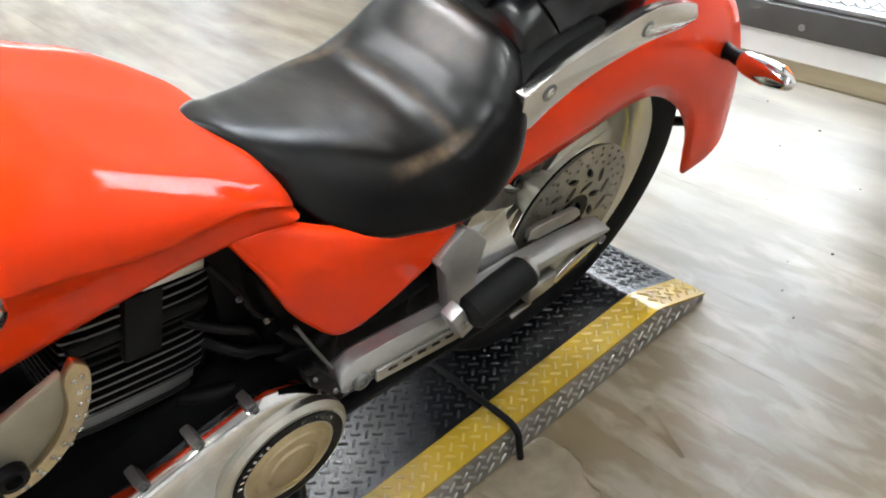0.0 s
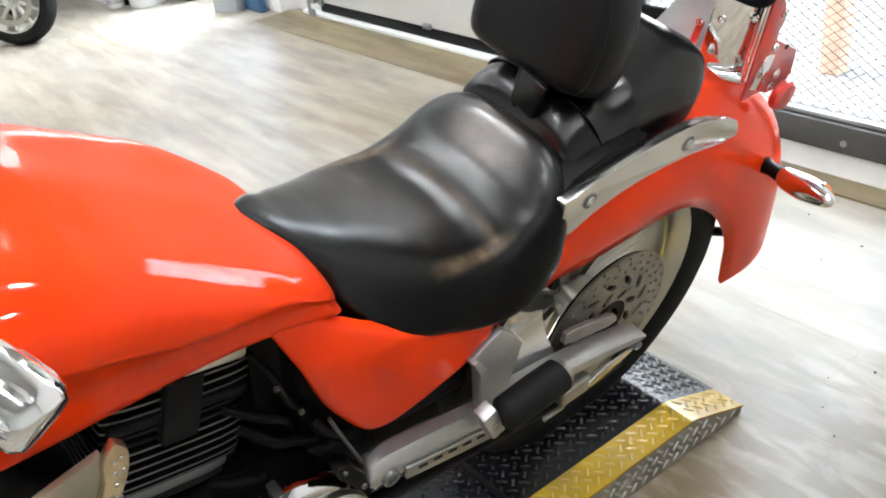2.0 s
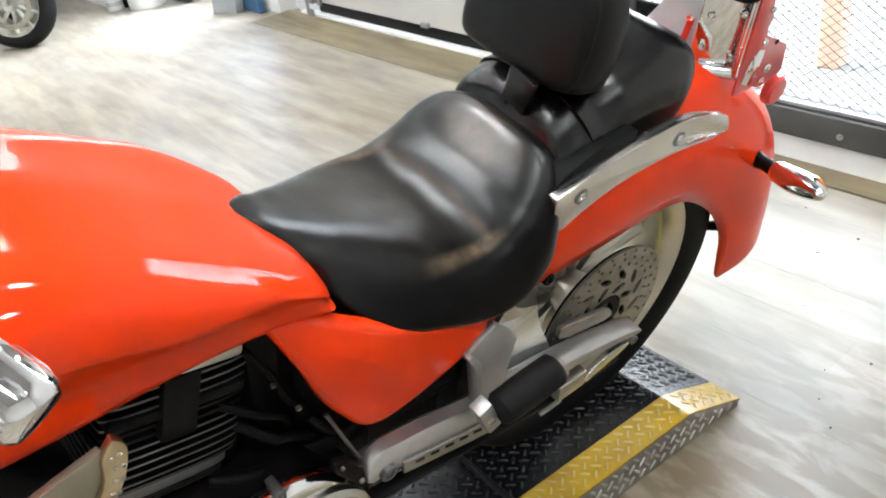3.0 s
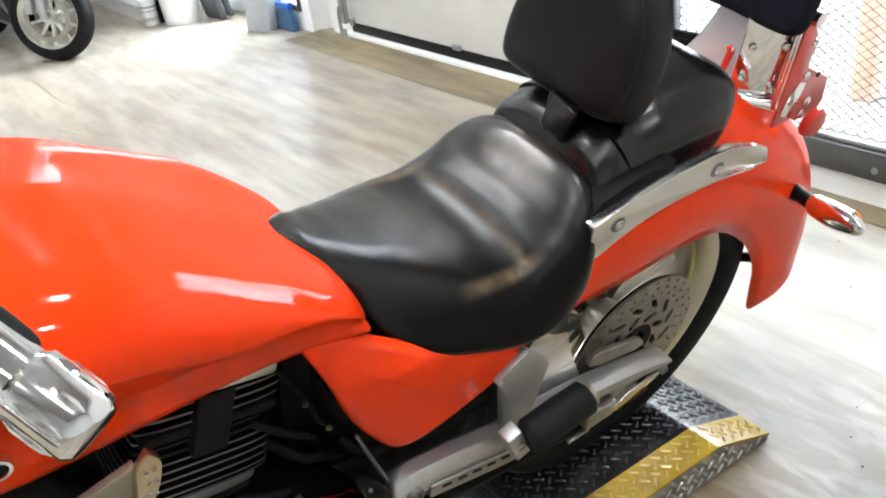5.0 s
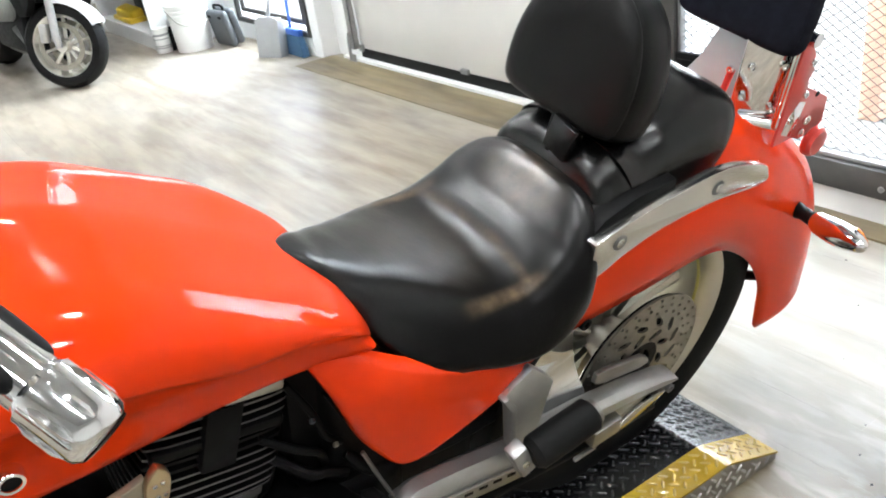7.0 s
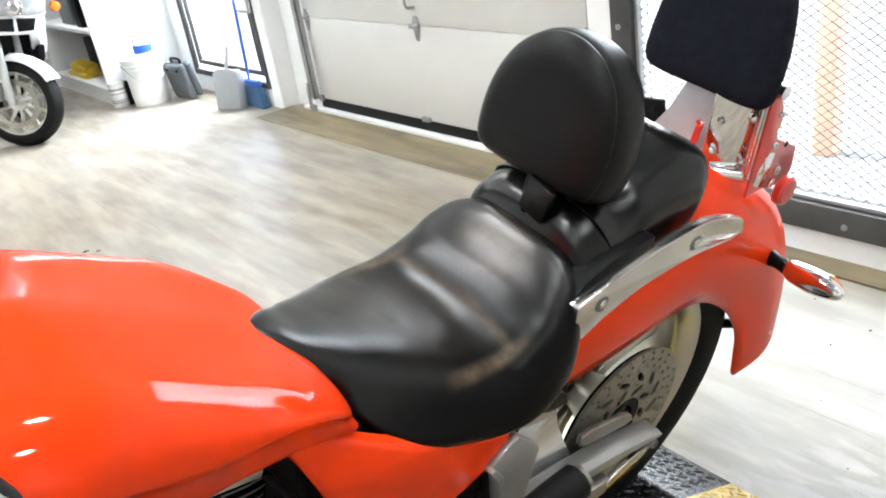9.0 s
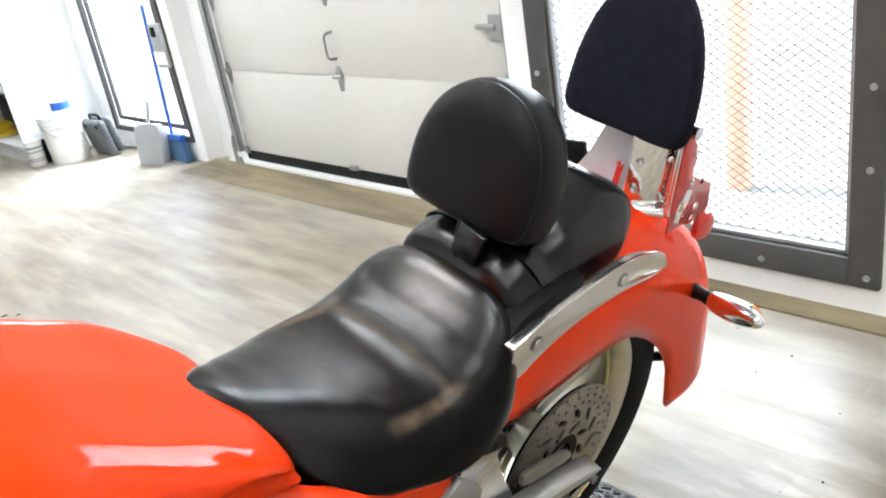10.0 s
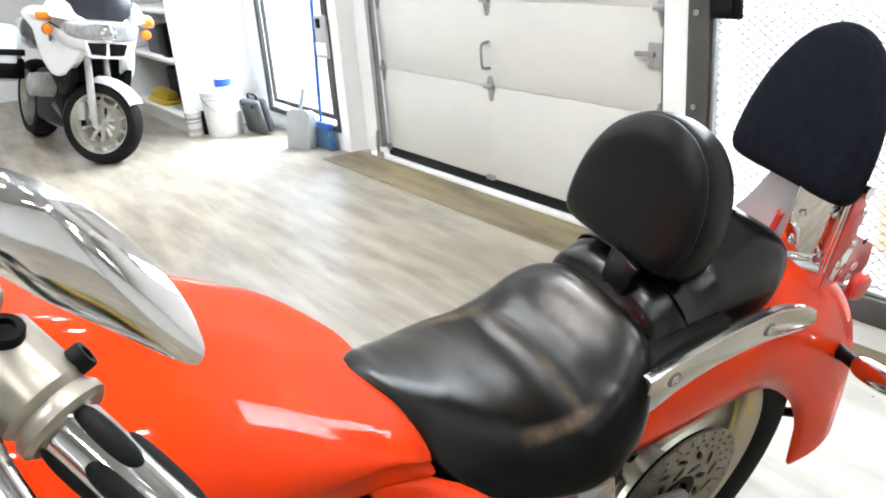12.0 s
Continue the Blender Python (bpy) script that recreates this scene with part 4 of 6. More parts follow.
clamp = part("clamp", moved(box(-0.013, 0.013, -0.013, 0.013, -0.036, 0.036, 0.004), pose(-0.366, -0.206, 0.443, 0, -22, 0)), ALU, brk)
part("bolt", bolt(0.006, 0.004, pose(-0.366, -0.219, 0.443) @ OUT), DULLPLATE, clamp)
part("foot_peg", tube([(-0.358, -0.218, 0.456), (-0.350, -0.219, 0.458), (-0.30, -0.221, 0.466), (-0.250, -0.223, 0.474), (-0.245, -0.223, 0.475)], [0.020, 0.0265, 0.0275, 0.0265, 0.022], 24), RUBBER, brk, "black rubber foot peg")
part("peg_cap", tube([(-0.250, -0.223, 0.474), (-0.238, -0.2235, 0.476)], [0.022, 0.019], 20), STEEL, brk)
part("lug", joined(box(-0.172, -0.105, -0.188, -0.166, 0.285, 0.325, 0.006), box(-0.20, -0.15, -0.180, -0.172, 0.262, 0.270, 0.003)), STEEL, bike, "cast lug under the swing arm")
guard_line = ((-0.096, 0.552), (-0.102, 0.50), (-0.106, 0.455), (-0.112, 0.425), (-0.124, 0.402), (-0.138, 0.385), (-0.144, 0.350))
part("chrome_guard", loft([[(x + k * 0.10 * (0.45 - z), y, z) for y, z in guard_line] + [(x + k * 0.10 * (0.45 - z), y + 0.006, z - 0.004) for y, z in reversed(guard_line)] for x, k in ((-0.285, 1), (-0.262, 1), (-0.235, 1), (-0.205, 1), (-0.180, 1), (-0.168, 1))]), CHROME, bike, "polished guard ahead of the wheel", flat_angle=50)
part("battery_box", joined(box(-0.62, -0.36, -0.11, 0.11, 0.30, 0.70, 0.03, 3), box(-0.66, -0.50, -0.09, 0.09, 0.46, 0.72, 0.02)), BLACKPLASTIC, bike, "black battery box and electrics behind the engine")
part("gearbox", box(-0.66, -0.50, -0.125, 0.12, 0.24, 0.47, 0.03, 3), BLACKMETAL, bike, "black gearbox case")
part("frame_tube", tube([(-0.60, -0.10, 0.66), (-0.54, -0.12, 0.52), (-0.47, -0.125, 0.47), (-0.36, -0.125, 0.46)], 0.017, 12, 24), BLACKMETAL, bike, "black frame tube")

# engine: rear cylinder with bright-edged fins, dark cases
eng = part("engine", box(-0.98, -0.57, -0.12, 0.12, 0.16, 0.46, 0.03, 3), BLACKMETAL, bike, "black V-twin engine")
for cx, tilt in ((-0.735, 14), (-0.985, -30)):
    part("cylinder", moved(box(-0.09, 0.09, -0.075, 0.075, -0.14, 0.13, 0.03, 3), pose(cx, 0, 0.61, 0, tilt, 0)), BLACKMETAL, eng)
FIN_M = pose(-0.752, 0, 0.642, 0, 14, 0)


def fin(z, w, d, edge):
    poly = catmull([(w, 0), (w * 0.98, d * 0.80), (w * 0.84, d * 0.97), (0, d), (-w * 0.84, d * 0.97), (-w * 0.98, d * 0.80), (-w, 0), (-w * 0.98, -d * 0.80), (-w * 0.84, -d * 0.97), (0, -d), (w * 0.84, -d * 0.97), (w * 0.98, -d * 0.80), (w, 0)], 49)[:-1]
    poly = [tuple(p) for p in poly]
    if edge:
        return loft([[(x * k, y * k, z + h) for x, y in poly] for k, h in ((0.985, -0.0014), (1.002, -0.0014), (1.002, 0.0014), (0.985, 0.0014), (0.985, -0.0014))], True, False)
    return plate(poly, z - 0.0026, z + 0.0026, 0.0, "z")


part("cylinder_base", moved(fin(-0.100, 0.082, 0.088, False), FIN_M @ Matrix.Scale(7.0, 4, (0, 0, 1)) @ Matrix.Translation((0, 0, 0.1 - 0.1 / 7.0 - 0.0005))), ALU, eng, "dull silver cylinder base")
for i in range(4):
    part("fin", moved(fin(-0.140 + i * 0.0062, 0.080, 0.084, True), FIN_M), STEEL, eng, "fine lower fin")
for i in range(3, 15):
    z = -0.138 + i * 0.0145
    w = 0.088 - 0.010 * max(0, (3 - i)) / 3
    d = 0.098 - 0.016 * max(0, (4 - i)) / 4
    f = part("fin", moved(fin(z, w, d, False), FIN_M), BLACKMETAL, eng)
    if i not in (9, 10):
        part("fin_edge", moved(fin(z, w, d, True), FIN_M), FINEDGE, f, "bright machined fin edge")
part("pushrod_cover", moved(joined(box(-0.022, 0.022, -0.108, -0.07, -0.018, 0.08, 0.004), box(0.018, 0.080, -0.104, -0.07, 0.018, 0.034, 0.004), box(-0.080, -0.018, -0.104, -0.07, 0.018, 0.034, 0.004)), FIN_M), BLACKMETAL, eng, "black block across the fins")
part("rocker_cover", moved(joined(box(-0.085, 0.085, -0.088, 0.088, 0.085, 0.125, 0.012), box(-0.005, 0.070, -0.108, -0.06, 0.080, 0.098, 0.005)), FIN_M), MACHINED, eng, "bright rocker cover edge")
# intake cover beside the front cylinder: a pierced bright rim round a dull plate
DROP = Matrix.Translation((0.004, 0, -0.020))
cov = part("intake_cover", moved(plate([(-0.845, 0.770), (-0.850, 0.735), (-0.872, 0.695), (-0.905, 0.672), (-0.945, 0.672), (-1.0, 0.69), (-1.02, 0.72), (-0.96, 0.735), (-0.90, 0.755)], -0.166, -0.156, 0.003, smooth=50), DROP), DULLPLATE, bike, "bright pierced cover beside the engine")
part("rim_band", moved(plate([(-0.833, 0.785), (-0.823, 0.765), (-0.835, 0.722), (-0.860, 0.685), (-0.898, 0.657), (-0.935, 0.652), (-0.936, 0.668), (-0.905, 0.674), (-0.875, 0.697), (-0.855, 0.730), (-0.848, 0.765)], -0.174, -0.162, 0.003, smooth=50), DROP), GOLDISH, cov, "bronze-toned studded rim")
for i in range(9):
    a = radians(4 - i * 11)
    for k in (0.92, 1.0):
        part("stud", bolt(0.0028, 0.0020, DROP @ pose(-0.930 + 0.098 * k * math.cos(a), -0.174, 0.757 + 0.098 * k * math.sin(a)) @ OUT), POLISHED, cov)
part("bolt", bolt(0.016, 0.012, DROP @ pose(-0.925, -0.172, 0.690) @ OUT), BLACKMETAL, cov)

# primary cover with its round badge ring
PRIM_LINE = [tuple(p) for p in catmull([(-0.555, 0.385), (-0.585, 0.452), (-0.65, 0.500), (-0.74, 0.502), (-0.83, 0.490), (-0.93, 0.48), (-0.98, 0.42), (-0.97, 0.35), (-0.90, 0.30), (-0.78, 0.285), (-0.66, 0.278), (-0.585, 0.305), (-0.555, 0.385)], 60)[:-1]]


def prim_shell(rows):
    """Scaled copies of the cover's outline, from the case outwards."""
    return loft([[(x * k - 0.77 * (1 - k), y, z * k + 0.40 * (1 - k)) for x, z in PRIM_LINE] for k, y in rows])


prim = part("primary_cover", prim_shell(((0.90, -0.150), (0.996, -0.150), (1.0, -0.154), (0.985, -0.164), (0.955, -0.173), (0.90, -0.178), (0.4, -0.180))), CHROME, bike, "chrome primary cover", flat_angle=50)
part("case", prim_shell(((0.972, -0.10), (0.972, -0.151), (0.5, -0.151))), BLACKMETAL, prim, "black inner case")
RING_M = pose(-0.655, -0.176, 0.370) @ Matrix.Diagonal((1.12, 1.0, 1.12, 1.0))
part("badge_ring", moved(revolve([(0.090, 0.0), (0.090, -0.010), (0.084, -0.017), (0.062, -0.018), (0.058, -0.014), (0.058, 0)], 60, closed=True), RING_M), MACHINED, prim, "bright badge ring")
part("badge_band", moved(revolve([(0.0785, -0.016), (0.0785, -0.0192), (0.0645, -0.0192), (0.0645, -0.016)], 60, closed=True), RING_M), BLACKMETAL, prim, "black lettering band")
part("badge_dome", moved(revolve([(0.0625, -0.012), (0.061, -0.018), (0.055, -0.022), (0.0535, -0.0205), (0.051, -0.0205), (0.049, -0.0235), (0.038, -0.025), (0.0365, -0.0235), (0.034, -0.0235), (0.032, -0.027), (0.018, -0.032), (0, -0.034)], 48), RING_M), GOLDISH, prim, "domed golden cap")


def ring_text(words, radius, start, step, size, parent):
    for i, ch in enumerate(words):
        if ch == " ":
            continue
        cu = bpy.data.curves.new("letter", "FONT")
        cu.body, cu.size, cu.extrude, cu.align_x, cu.align_y = ch, size, 0.0006, "CENTER", "CENTER"
        tmp = bpy.data.objects.new("letter", cu)
        me = bpy.data.meshes.new_from_object(tmp)
        bpy.data.objects.remove(tmp)
        me.materials.append(CHROME)
        ob = new("letter", me)
        ob.parent = parent
        a = radians(start - i * step)
        ob.matrix_local = RING_M @ pose(radius * math.cos(a), -0.0202, radius * math.sin(a), 90, 0, 0) @ Matrix.Rotation(a - math.pi / 2, 4, "Z")


ring_text("V-TWIN", 0.0715, 70, 8.0, 0.0100, prim)
for i in range(7):
    a = radians(160 - i * 8.5)
    bar_m = RING_M @ pose(0.0715 * math.cos(a), -0.0200, 0.0715 * math.sin(a)) @ Matrix.Rotation(math.pi / 2 - a, 4, "Y")
    part("letter_bar", moved(box(-0.0022, 0.0022, -0.0006, 0.0004, -0.0034, 0.0034), bar_m), CHROME, prim)
for bx, bz in ((-0.676, 0.510), (-0.752, 0.516), (-0.825, 0.510)):
    part("boss", moved(joined(box(-0.0065, 0.0065, -0.014, 0.014, -0.012, 0.012, 0.003), bolt(0.005, 0.004, pose(0, -0.014, 0) @ OUT)), pose(bx, -0.158, bz - 0.008, 0, -15, 0)), FINEDGE, prim, "dark steel boss")
clevis = part("bracket", plate([(-0.604, 0.512), (-0.582, 0.502), (-0.560, 0.46), (-0.556, 0.425), (-0.572, 0.432), (-0.600, 0.482)], -0.182, -0.156, 0.004), BLACKMETAL, prim, "black lever bracket")
for bx, bz, br in ((-0.594, 0.498, 0.003), (-0.566, 0.440, 0.0045)):
    part("bolt", bolt(br, 0.004, pose(bx, -0.182, bz) @ OUT), FINEDGE, clevis)
part("lever_rod", tube([(-0.592, -0.150, 0.575), (-0.575, -0.160, 0.520), (-0.558, -0.168, 0.470)], 0.0028, 8, 12), FINEDGE, bike, "thin steel lever rod")
part("cable_boot", tube([(-0.656, -0.105, 0.470), (-0.643, -0.112, 0.466), (-0.624, -0.118, 0.448), (-0.618, -0.120, 0.430)], [0.008, 0.015, 0.017, 0.012], 14, 16), DARKRED, bike, "red rubber cable boot")
part("hose", tube([(-0.735, -0.10, 0.505), (-0.705, -0.118, 0.500), (-0.676, -0.122, 0.490), (-0.655, -0.11, 0.48)], [0.008, 0.012, 0.012, 0.008], 14, 16), BLACKPLASTIC, bike, "black rubber hose behind the cover")
part("hose", tube([(-0.60, -0.12, 0.545), (-0.585, -0.135, 0.525), (-0.566, -0.14, 0.500)], [0.006, 0.009, 0.006], 14, 12), BLACKPLASTIC, bike, "black connector behind the cover")
for pts, r in (([(-0.70, -0.09, 0.62), (-0.665, -0.115, 0.60), (-0.635, -0.115, 0.57), (-0.62, -0.10, 0.52)], 0.006), ([(-0.66, -0.10, 0.70), (-0.64, -0.118, 0.655), (-0.625, -0.118, 0.60), (-0.60, -0.11, 0.56)], 0.005), ([(-0.69, -0.08, 0.57), (-0.655, -0.118, 0.545), (-0.63, -0.12, 0.53), (-0.60, -0.115, 0.50)], 0.008)):
    part("wiring", tube(pts, r, 10, 18), BLACKPLASTIC, bike, "black wiring behind the engine")
for bx, bz, mat in ((-0.615, 0.581, DULLPLATE), (-0.643, 0.648, GREYCASE)):
    part("connector", moved(box(-0.003, 0.003, -0.003, 0.003, -0.003, 0.003, 0.001), pose(bx, -0.125, bz, 20, 30, 0)), mat, bike)
part("side_stand", tube([(-0.62, -0.13, 0.22), (-0.68, -0.24, 0.10), (-0.74, -0.33, -0.02), (-0.76, -0.36, -0.055)], 0.013, 12, 20), BLACKMETAL, bike, "black side stand")

# rear indicators
for s in (-1, 1):
    ind = part("indicator", tube([(0.352, s * 0.132, 0.530), (0.345, s * 0.150, 0.536), (0.330, s * 0.182, 0.545)], [0.016, 0.0125, 0.0135], 16), BLACKPLASTIC, bike, "black stalk with a chrome bullet indicator")
    part("housing", tube([(0.332, s * 0.178, 0.544), (0.330, s * 0.184, 0.546), (0.326, s * 0.195, 0.549), (0.314, s * 0.226, 0.559), (0.304, s * 0.252, 0.568), (0.292, s * 0.283, 0.577), (0.289, s * 0.292, 0.580)], [0.0135, 0.0175, 0.0205, 0.0225, 0.0215, 0.0125, 0.003], 24, 28), CHROME, ind, "chrome bullet housing")
    part("lens", tube([(0.324, s * 0.236, 0.566), (0.313, s * 0.258, 0.572), (0.299, s * 0.284, 0.580)], [0.008, 0.0155, 0.006], 16, 14), AMBER, ind, "amber lens")
part("plate_stay", tube([(0.24, -0.05, 0.40), (0.30, -0.075, 0.36), (0.37, -0.095, 0.33)], 0.010, 10, 12), BLACKMETAL, bike, "black stay inside the fender")

# rider backrest


def cushion(outline, thick, n=64):
    """A stuffed pad in the y-z plane, facing -x, with a rounded edge."""
    o = catmull(list(outline) + [outline[0]], n + 1)[:-1]
    cy, cz = o[:, 0].mean(), o[:, 1].mean()
    prof = ((0.02, -0.56), (0.45, -0.55), (0.72, -0.525), (0.86, -0.48), (0.935, -0.42), (0.965, -0.36), (0.972, -0.325), (0.966, -0.30), (0.985, -0.27), (1.004, -0.18), (1.012, -0.02), (1.005, 0.16), (0.975, 0.32), (0.90, 0.44), (0.75, 0.49), (0.4, 0.5), (0.02, 0.5))
    prof = [(k, x * thick) for k, x in prof]
    return loft([[(x, cy + (y - cy) * k, cz + (z - cz) * k) for y, z in o] for k, x in prof])


br_m = pose(-0.131, 0.014, 0.825, 0, 18, 0)
DOME = [(0.062, -0.002), (0.094, 0.002), (0.111, 0.014), (0.117, 0.045), (0.116, 0.085), (0.106, 0.125), (0.085, 0.162), (0.048, 0.191)]
part("rider_backrest", moved(cushion([(0, -0.003)] + DOME + [(0, 0.202)] + [(-a, b) for a, b in reversed(DOME)], 0.098, 96), br_m), PADLEATHER, bike, "black leather rider backrest pad", flat_angle=50)
part("backrest_strap", moved(joined(box(-0.006, 0.006, -0.023, 0.023, -0.027, 0.027, 0.003), box(0.004, 0.030, -0.015, 0.015, -0.030, 0.045, 0.004)), pose(-0.178, -0.023, 0.819, 12, 6, 0)), LEATHER, bike, "black backrest bracket cover")
part("backrest_post", tube([(-0.17, 0, 0.76), (-0.165, 0, 0.82), (-0.14, 0, 0.90)], 0.012, 12, 10), BLACKMETAL, bike)

# passenger backrest with its chrome stay and side plates
sis_m = pose(0.206, -0.003, 0.865, 0, 10, 0)
part("passenger_backrest", moved(cushion([(0, 0), (0.085, 0.0), (0.112, 0.012), (0.116, 0.045), (0.111, 0.10), (0.094, 0.165), (0.064, 0.218), (0.032, 0.245), (0, 0.253), (-0.032, 0.245), (-0.064, 0.218), (-0.094, 0.165), (-0.111, 0.10), (-0.116, 0.045), (-0.112, 0.012), (-0.085, 0.0)], 0.05), sis_m), FABRIC, bike, "dark fabric passenger backrest pad", flat_angle=60)
part("backrest_stay", loft([[(x, y * w, z) for y in (-0.5, -0.2, 0.2, 0.7, 1.15)] + [(x + 0.004, y * w, z) for y in (1.15, 0.7, 0.2, -0.2, -0.5)] for x, z, w in ((0.236, 0.715, 0.098), (0.238, 0.745, 0.082), (0.240, 0.785, 0.062), (0.243, 0.84, 0.044), (0.246, 0.90, 0.040))]), BRUSHED, bike, "brushed steel backrest stay")
FACE = pose(0.187, -0.040, 0.738, 0, 0, -42)
for s in (-1,):
    sp = part("stay_bracket", joined(moved(box(0.0, 0.080, 0.0, 0.005, 0.0, 0.155, 0.002), FACE), tube([(0.184, s * 0.040, 0.736), (0.246, s * 0.098, 0.730)], 0.0115, 16)), CHROME, bike, "chrome backrest bracket with bolts")
    part("side_plate", plate([(0.228, 0.700), (0.281, 0.700), (0.300, 0.690), (0.350, 0.690), (0.363, 0.707), (0.353, 0.755), (0.277, 0.796), (0.272, 0.811), (0.277, 0.827), (0.266, 0.858), (0.250, 0.876), (0.226, 0.882)], s * 0.108, s * 0.113, 0.002), RED, sp, "red side plate with holes")
    part("gusset", plate([(0.236, 0.722), (0.244, 0.752), (0.262, 0.776), (0.280, 0.770), (0.278, 0.735), (0.266, 0.708)], s * 0.113, s * 0.1155, 0.001), CHROME, sp, "chrome gusset")
    for bx, bz, r in ((0.271, 0.786, 0.006), (0.303, 0.728, 0.009), (0.297, 0.706, 0.008), (0.262, 0.845, 0.006), (0.250, 0.745, 0.006)):
        part("bolt", bolt(r, 0.005, Matrix.Translation((bx, s * 0.113, bz)) @ OUT), CHROME, sp)
    part("hole", bolt(0.005, 0.0012, Matrix.Translation((0.313, s * 0.113, 0.773)) @ OUT), BLACKMETAL, sp, "dark hole")
    for bx, bz in ((0.018, 0.828), (0.014, 0.776), (0.066, 0.834), (0.066, 0.757)):
        part("bolt", bolt(0.0065, 0.006, FACE @ pose(bx, 0, bz - 0.738) @ OUT), CHROME, sp)
    part("reflector", moved(revolve([(0, -0.012), (0.022, -0.010), (0.027, -0.004), (0.027, 0.006), (0.022, 0.010), (0, 0.010)], 28), pose(0.335, s * 0.124, 0.680)), RED, sp, "red round reflector")
    part("post", tube([(0.232, s * 0.106, 0.735), (0.236, s * 0.104, 0.80), (0.244, s * 0.098, 0.87)], 0.006, 10, 10), CHROME, sp)
    part("post", tube([(0.235, s * 0.100, 0.730), (0.236, s * 0.098, 0.80), (0.240, s * 0.095, 0.87)], 0.006, 10, 10), CHROME, sp)
part("cross_bar", tube([(0.250, -0.118, 0.886), (0.250, 0.118, 0.886)], 0.012, 14), CHROME, bike, "chrome cross bar")
tab = part("tab", moved(box(-0.003, 0.003, -0.006, 0.006, -0.032, 0.024, 0.002), pose(0.226, 0.0, 0.772, 8, 0, 0)), RED, bike, "red tab with a chrome screw")
part("screw", moved(bolt(0.006, 0.006, pose(-0.003, 0, 0.024, 0, -90, 0)), pose(0.226, 0.0, 0.772, 8, 0, 0)), CHROME, tab)
part("tail_lamp", tube([(0.405, 0, 0.545), (0.425, 0, 0.50)], [0.03, 0.03], 16), RED, bike, "red tail lamp")

# handlebar, grip, lever and mirror
BAR = [(-1.14, 0.0, 1.10), (-1.13, -0.08, 1.14), (-1.05, -0.16, 1.20), (-0.975, -0.225, 1.19), (-0.952, -0.262, 1.18), (-0.885, -0.396, 1.107)]
bar = part("handlebar", joined(tube(BAR, 0.0125, 14, 40), tube([(x, -y, z) for x, y, z in BAR], 0.0125, 14, 40)), CHROME, bike, "chrome handlebar")
g0, g1 = Vector((-0.938, -0.300, 1.166)), Vector((-0.883, -0.400, 1.106))
gdir = (g1 - g0).normalized()
part("grip", tube([g0, g0.lerp(g1, 0.1), g0.lerp(g1, 0.75)], [0.0155, 0.0165, 0.0165], 24), CHROME, bar, "chrome grip with black rubber inlays")
gside = gdir.orthogonal().normalized()
gup = gdir.cross(gside)
for k in range(6):
    a = 2 * math.pi * k / 6 + 0.5
    off = (gside * math.cos(a) + gup * math.sin(a)) * 0.0130
    f0, f1 = (0.05, 0.40) if k % 2 else (0.24, 0.68)
    part("rubber_inlay", tube([g0.lerp(g1, f0) + off, g0.lerp(g1, f0 + 0.05) + off, g0.lerp(g1, (f0 + f1) / 2) + off, g0.lerp(g1, f1 - 0.05) + off, g0.lerp(g1, f1) + off], [0.003, 0.0064, 0.0074, 0.0064, 0.003], 12, 16), RUBBER, bar, "black rubber grip inlay")
part("grip_end", tube([g0.lerp(g1, 0.70), g0.lerp(g1, 0.73), g0.lerp(g1, 0.95), g0.lerp(g1, 1.0), g0.lerp(g1, 1.03), g0.lerp(g1, 1.035)], [0.0165, 0.0195, 0.0195, 0.0185, 0.0150, 0.008], 28), CHROME, bar, "chrome grip end")
for k in range(8):
    a = 2 * math.pi * k / 8
    off = (gside * math.cos(a) + gup * math.sin(a)) * 0.0185
    part("end_rib", tube([g0.lerp(g1, 0.76) + off, g0.lerp(g1, 0.80) + off, g0.lerp(g1, 0.93) + off, g0.lerp(g1, 0.97) + off], [0.001, 0.0028, 0.0028, 0.001], 8), CHROME, bar)
part("perch", tube([g0 - gdir * 0.052, g0 - gdir * 0.048, g0 - gdir * 0.008, g0 - gdir * 0.002], [0.021, 0.0245, 0.0245, 0.020], 28), PERCH, bar, "silver lever perch")
part("collar", tube([g0 - gdir * 0.003, g0 + gdir * 0.001, g0 + gdir * 0.006, g0 + gdir * 0.009], [0.0225, 0.0250, 0.0250, 0.0215], 28), PERCH, bar, "grey clamp collar")
part("switch_box", moved(box(-0.022, 0.022, -0.02, 0.02, -0.024, 0.024, 0.010, 3), Matrix.Translation(g0 - gdir * 0.078) @ gdir.to_track_quat("Y", "Z").to_matrix().to_4x4()), PERCH, bar, "silver switch housing")
part("button", bolt(0.008, 0.008, Matrix.Translation(g0 - gdir * 0.012 + Vector((0.020, 0.004, 0.012))) @ pose(0, 0, 0, 0, 60, 0)), BLACKPLASTIC, bar)
part("button", bolt(0.010, 0.006, Matrix.Translation(g0 - gdir * 0.038 + Vector((0.004, -0.006, 0.022))) @ pose(0, 0, 0, 15, 10, 0)), BLACKPLASTIC, bar)
part("button", bolt(0.010, 0.007, Matrix.Translation(g0 - gdir * 0.085 + Vector((0.004, -0.010, 0.022)))), BLACKPLASTIC, bar)
part("clutch_lever", tube([g0 - gdir * 0.03 + Vector((-0.022, -0.018, 0.004)), g0 + Vector((-0.034, -0.022, -0.002)), g0.lerp(g1, 0.6) + Vector((-0.045, -0.028, -0.006)), g1 + Vector((-0.055, -0.03, -0.01))], [0.009, 0.010, 0.008, 0.009], 12, 24), CHROME, bar, "chrome clutch lever")
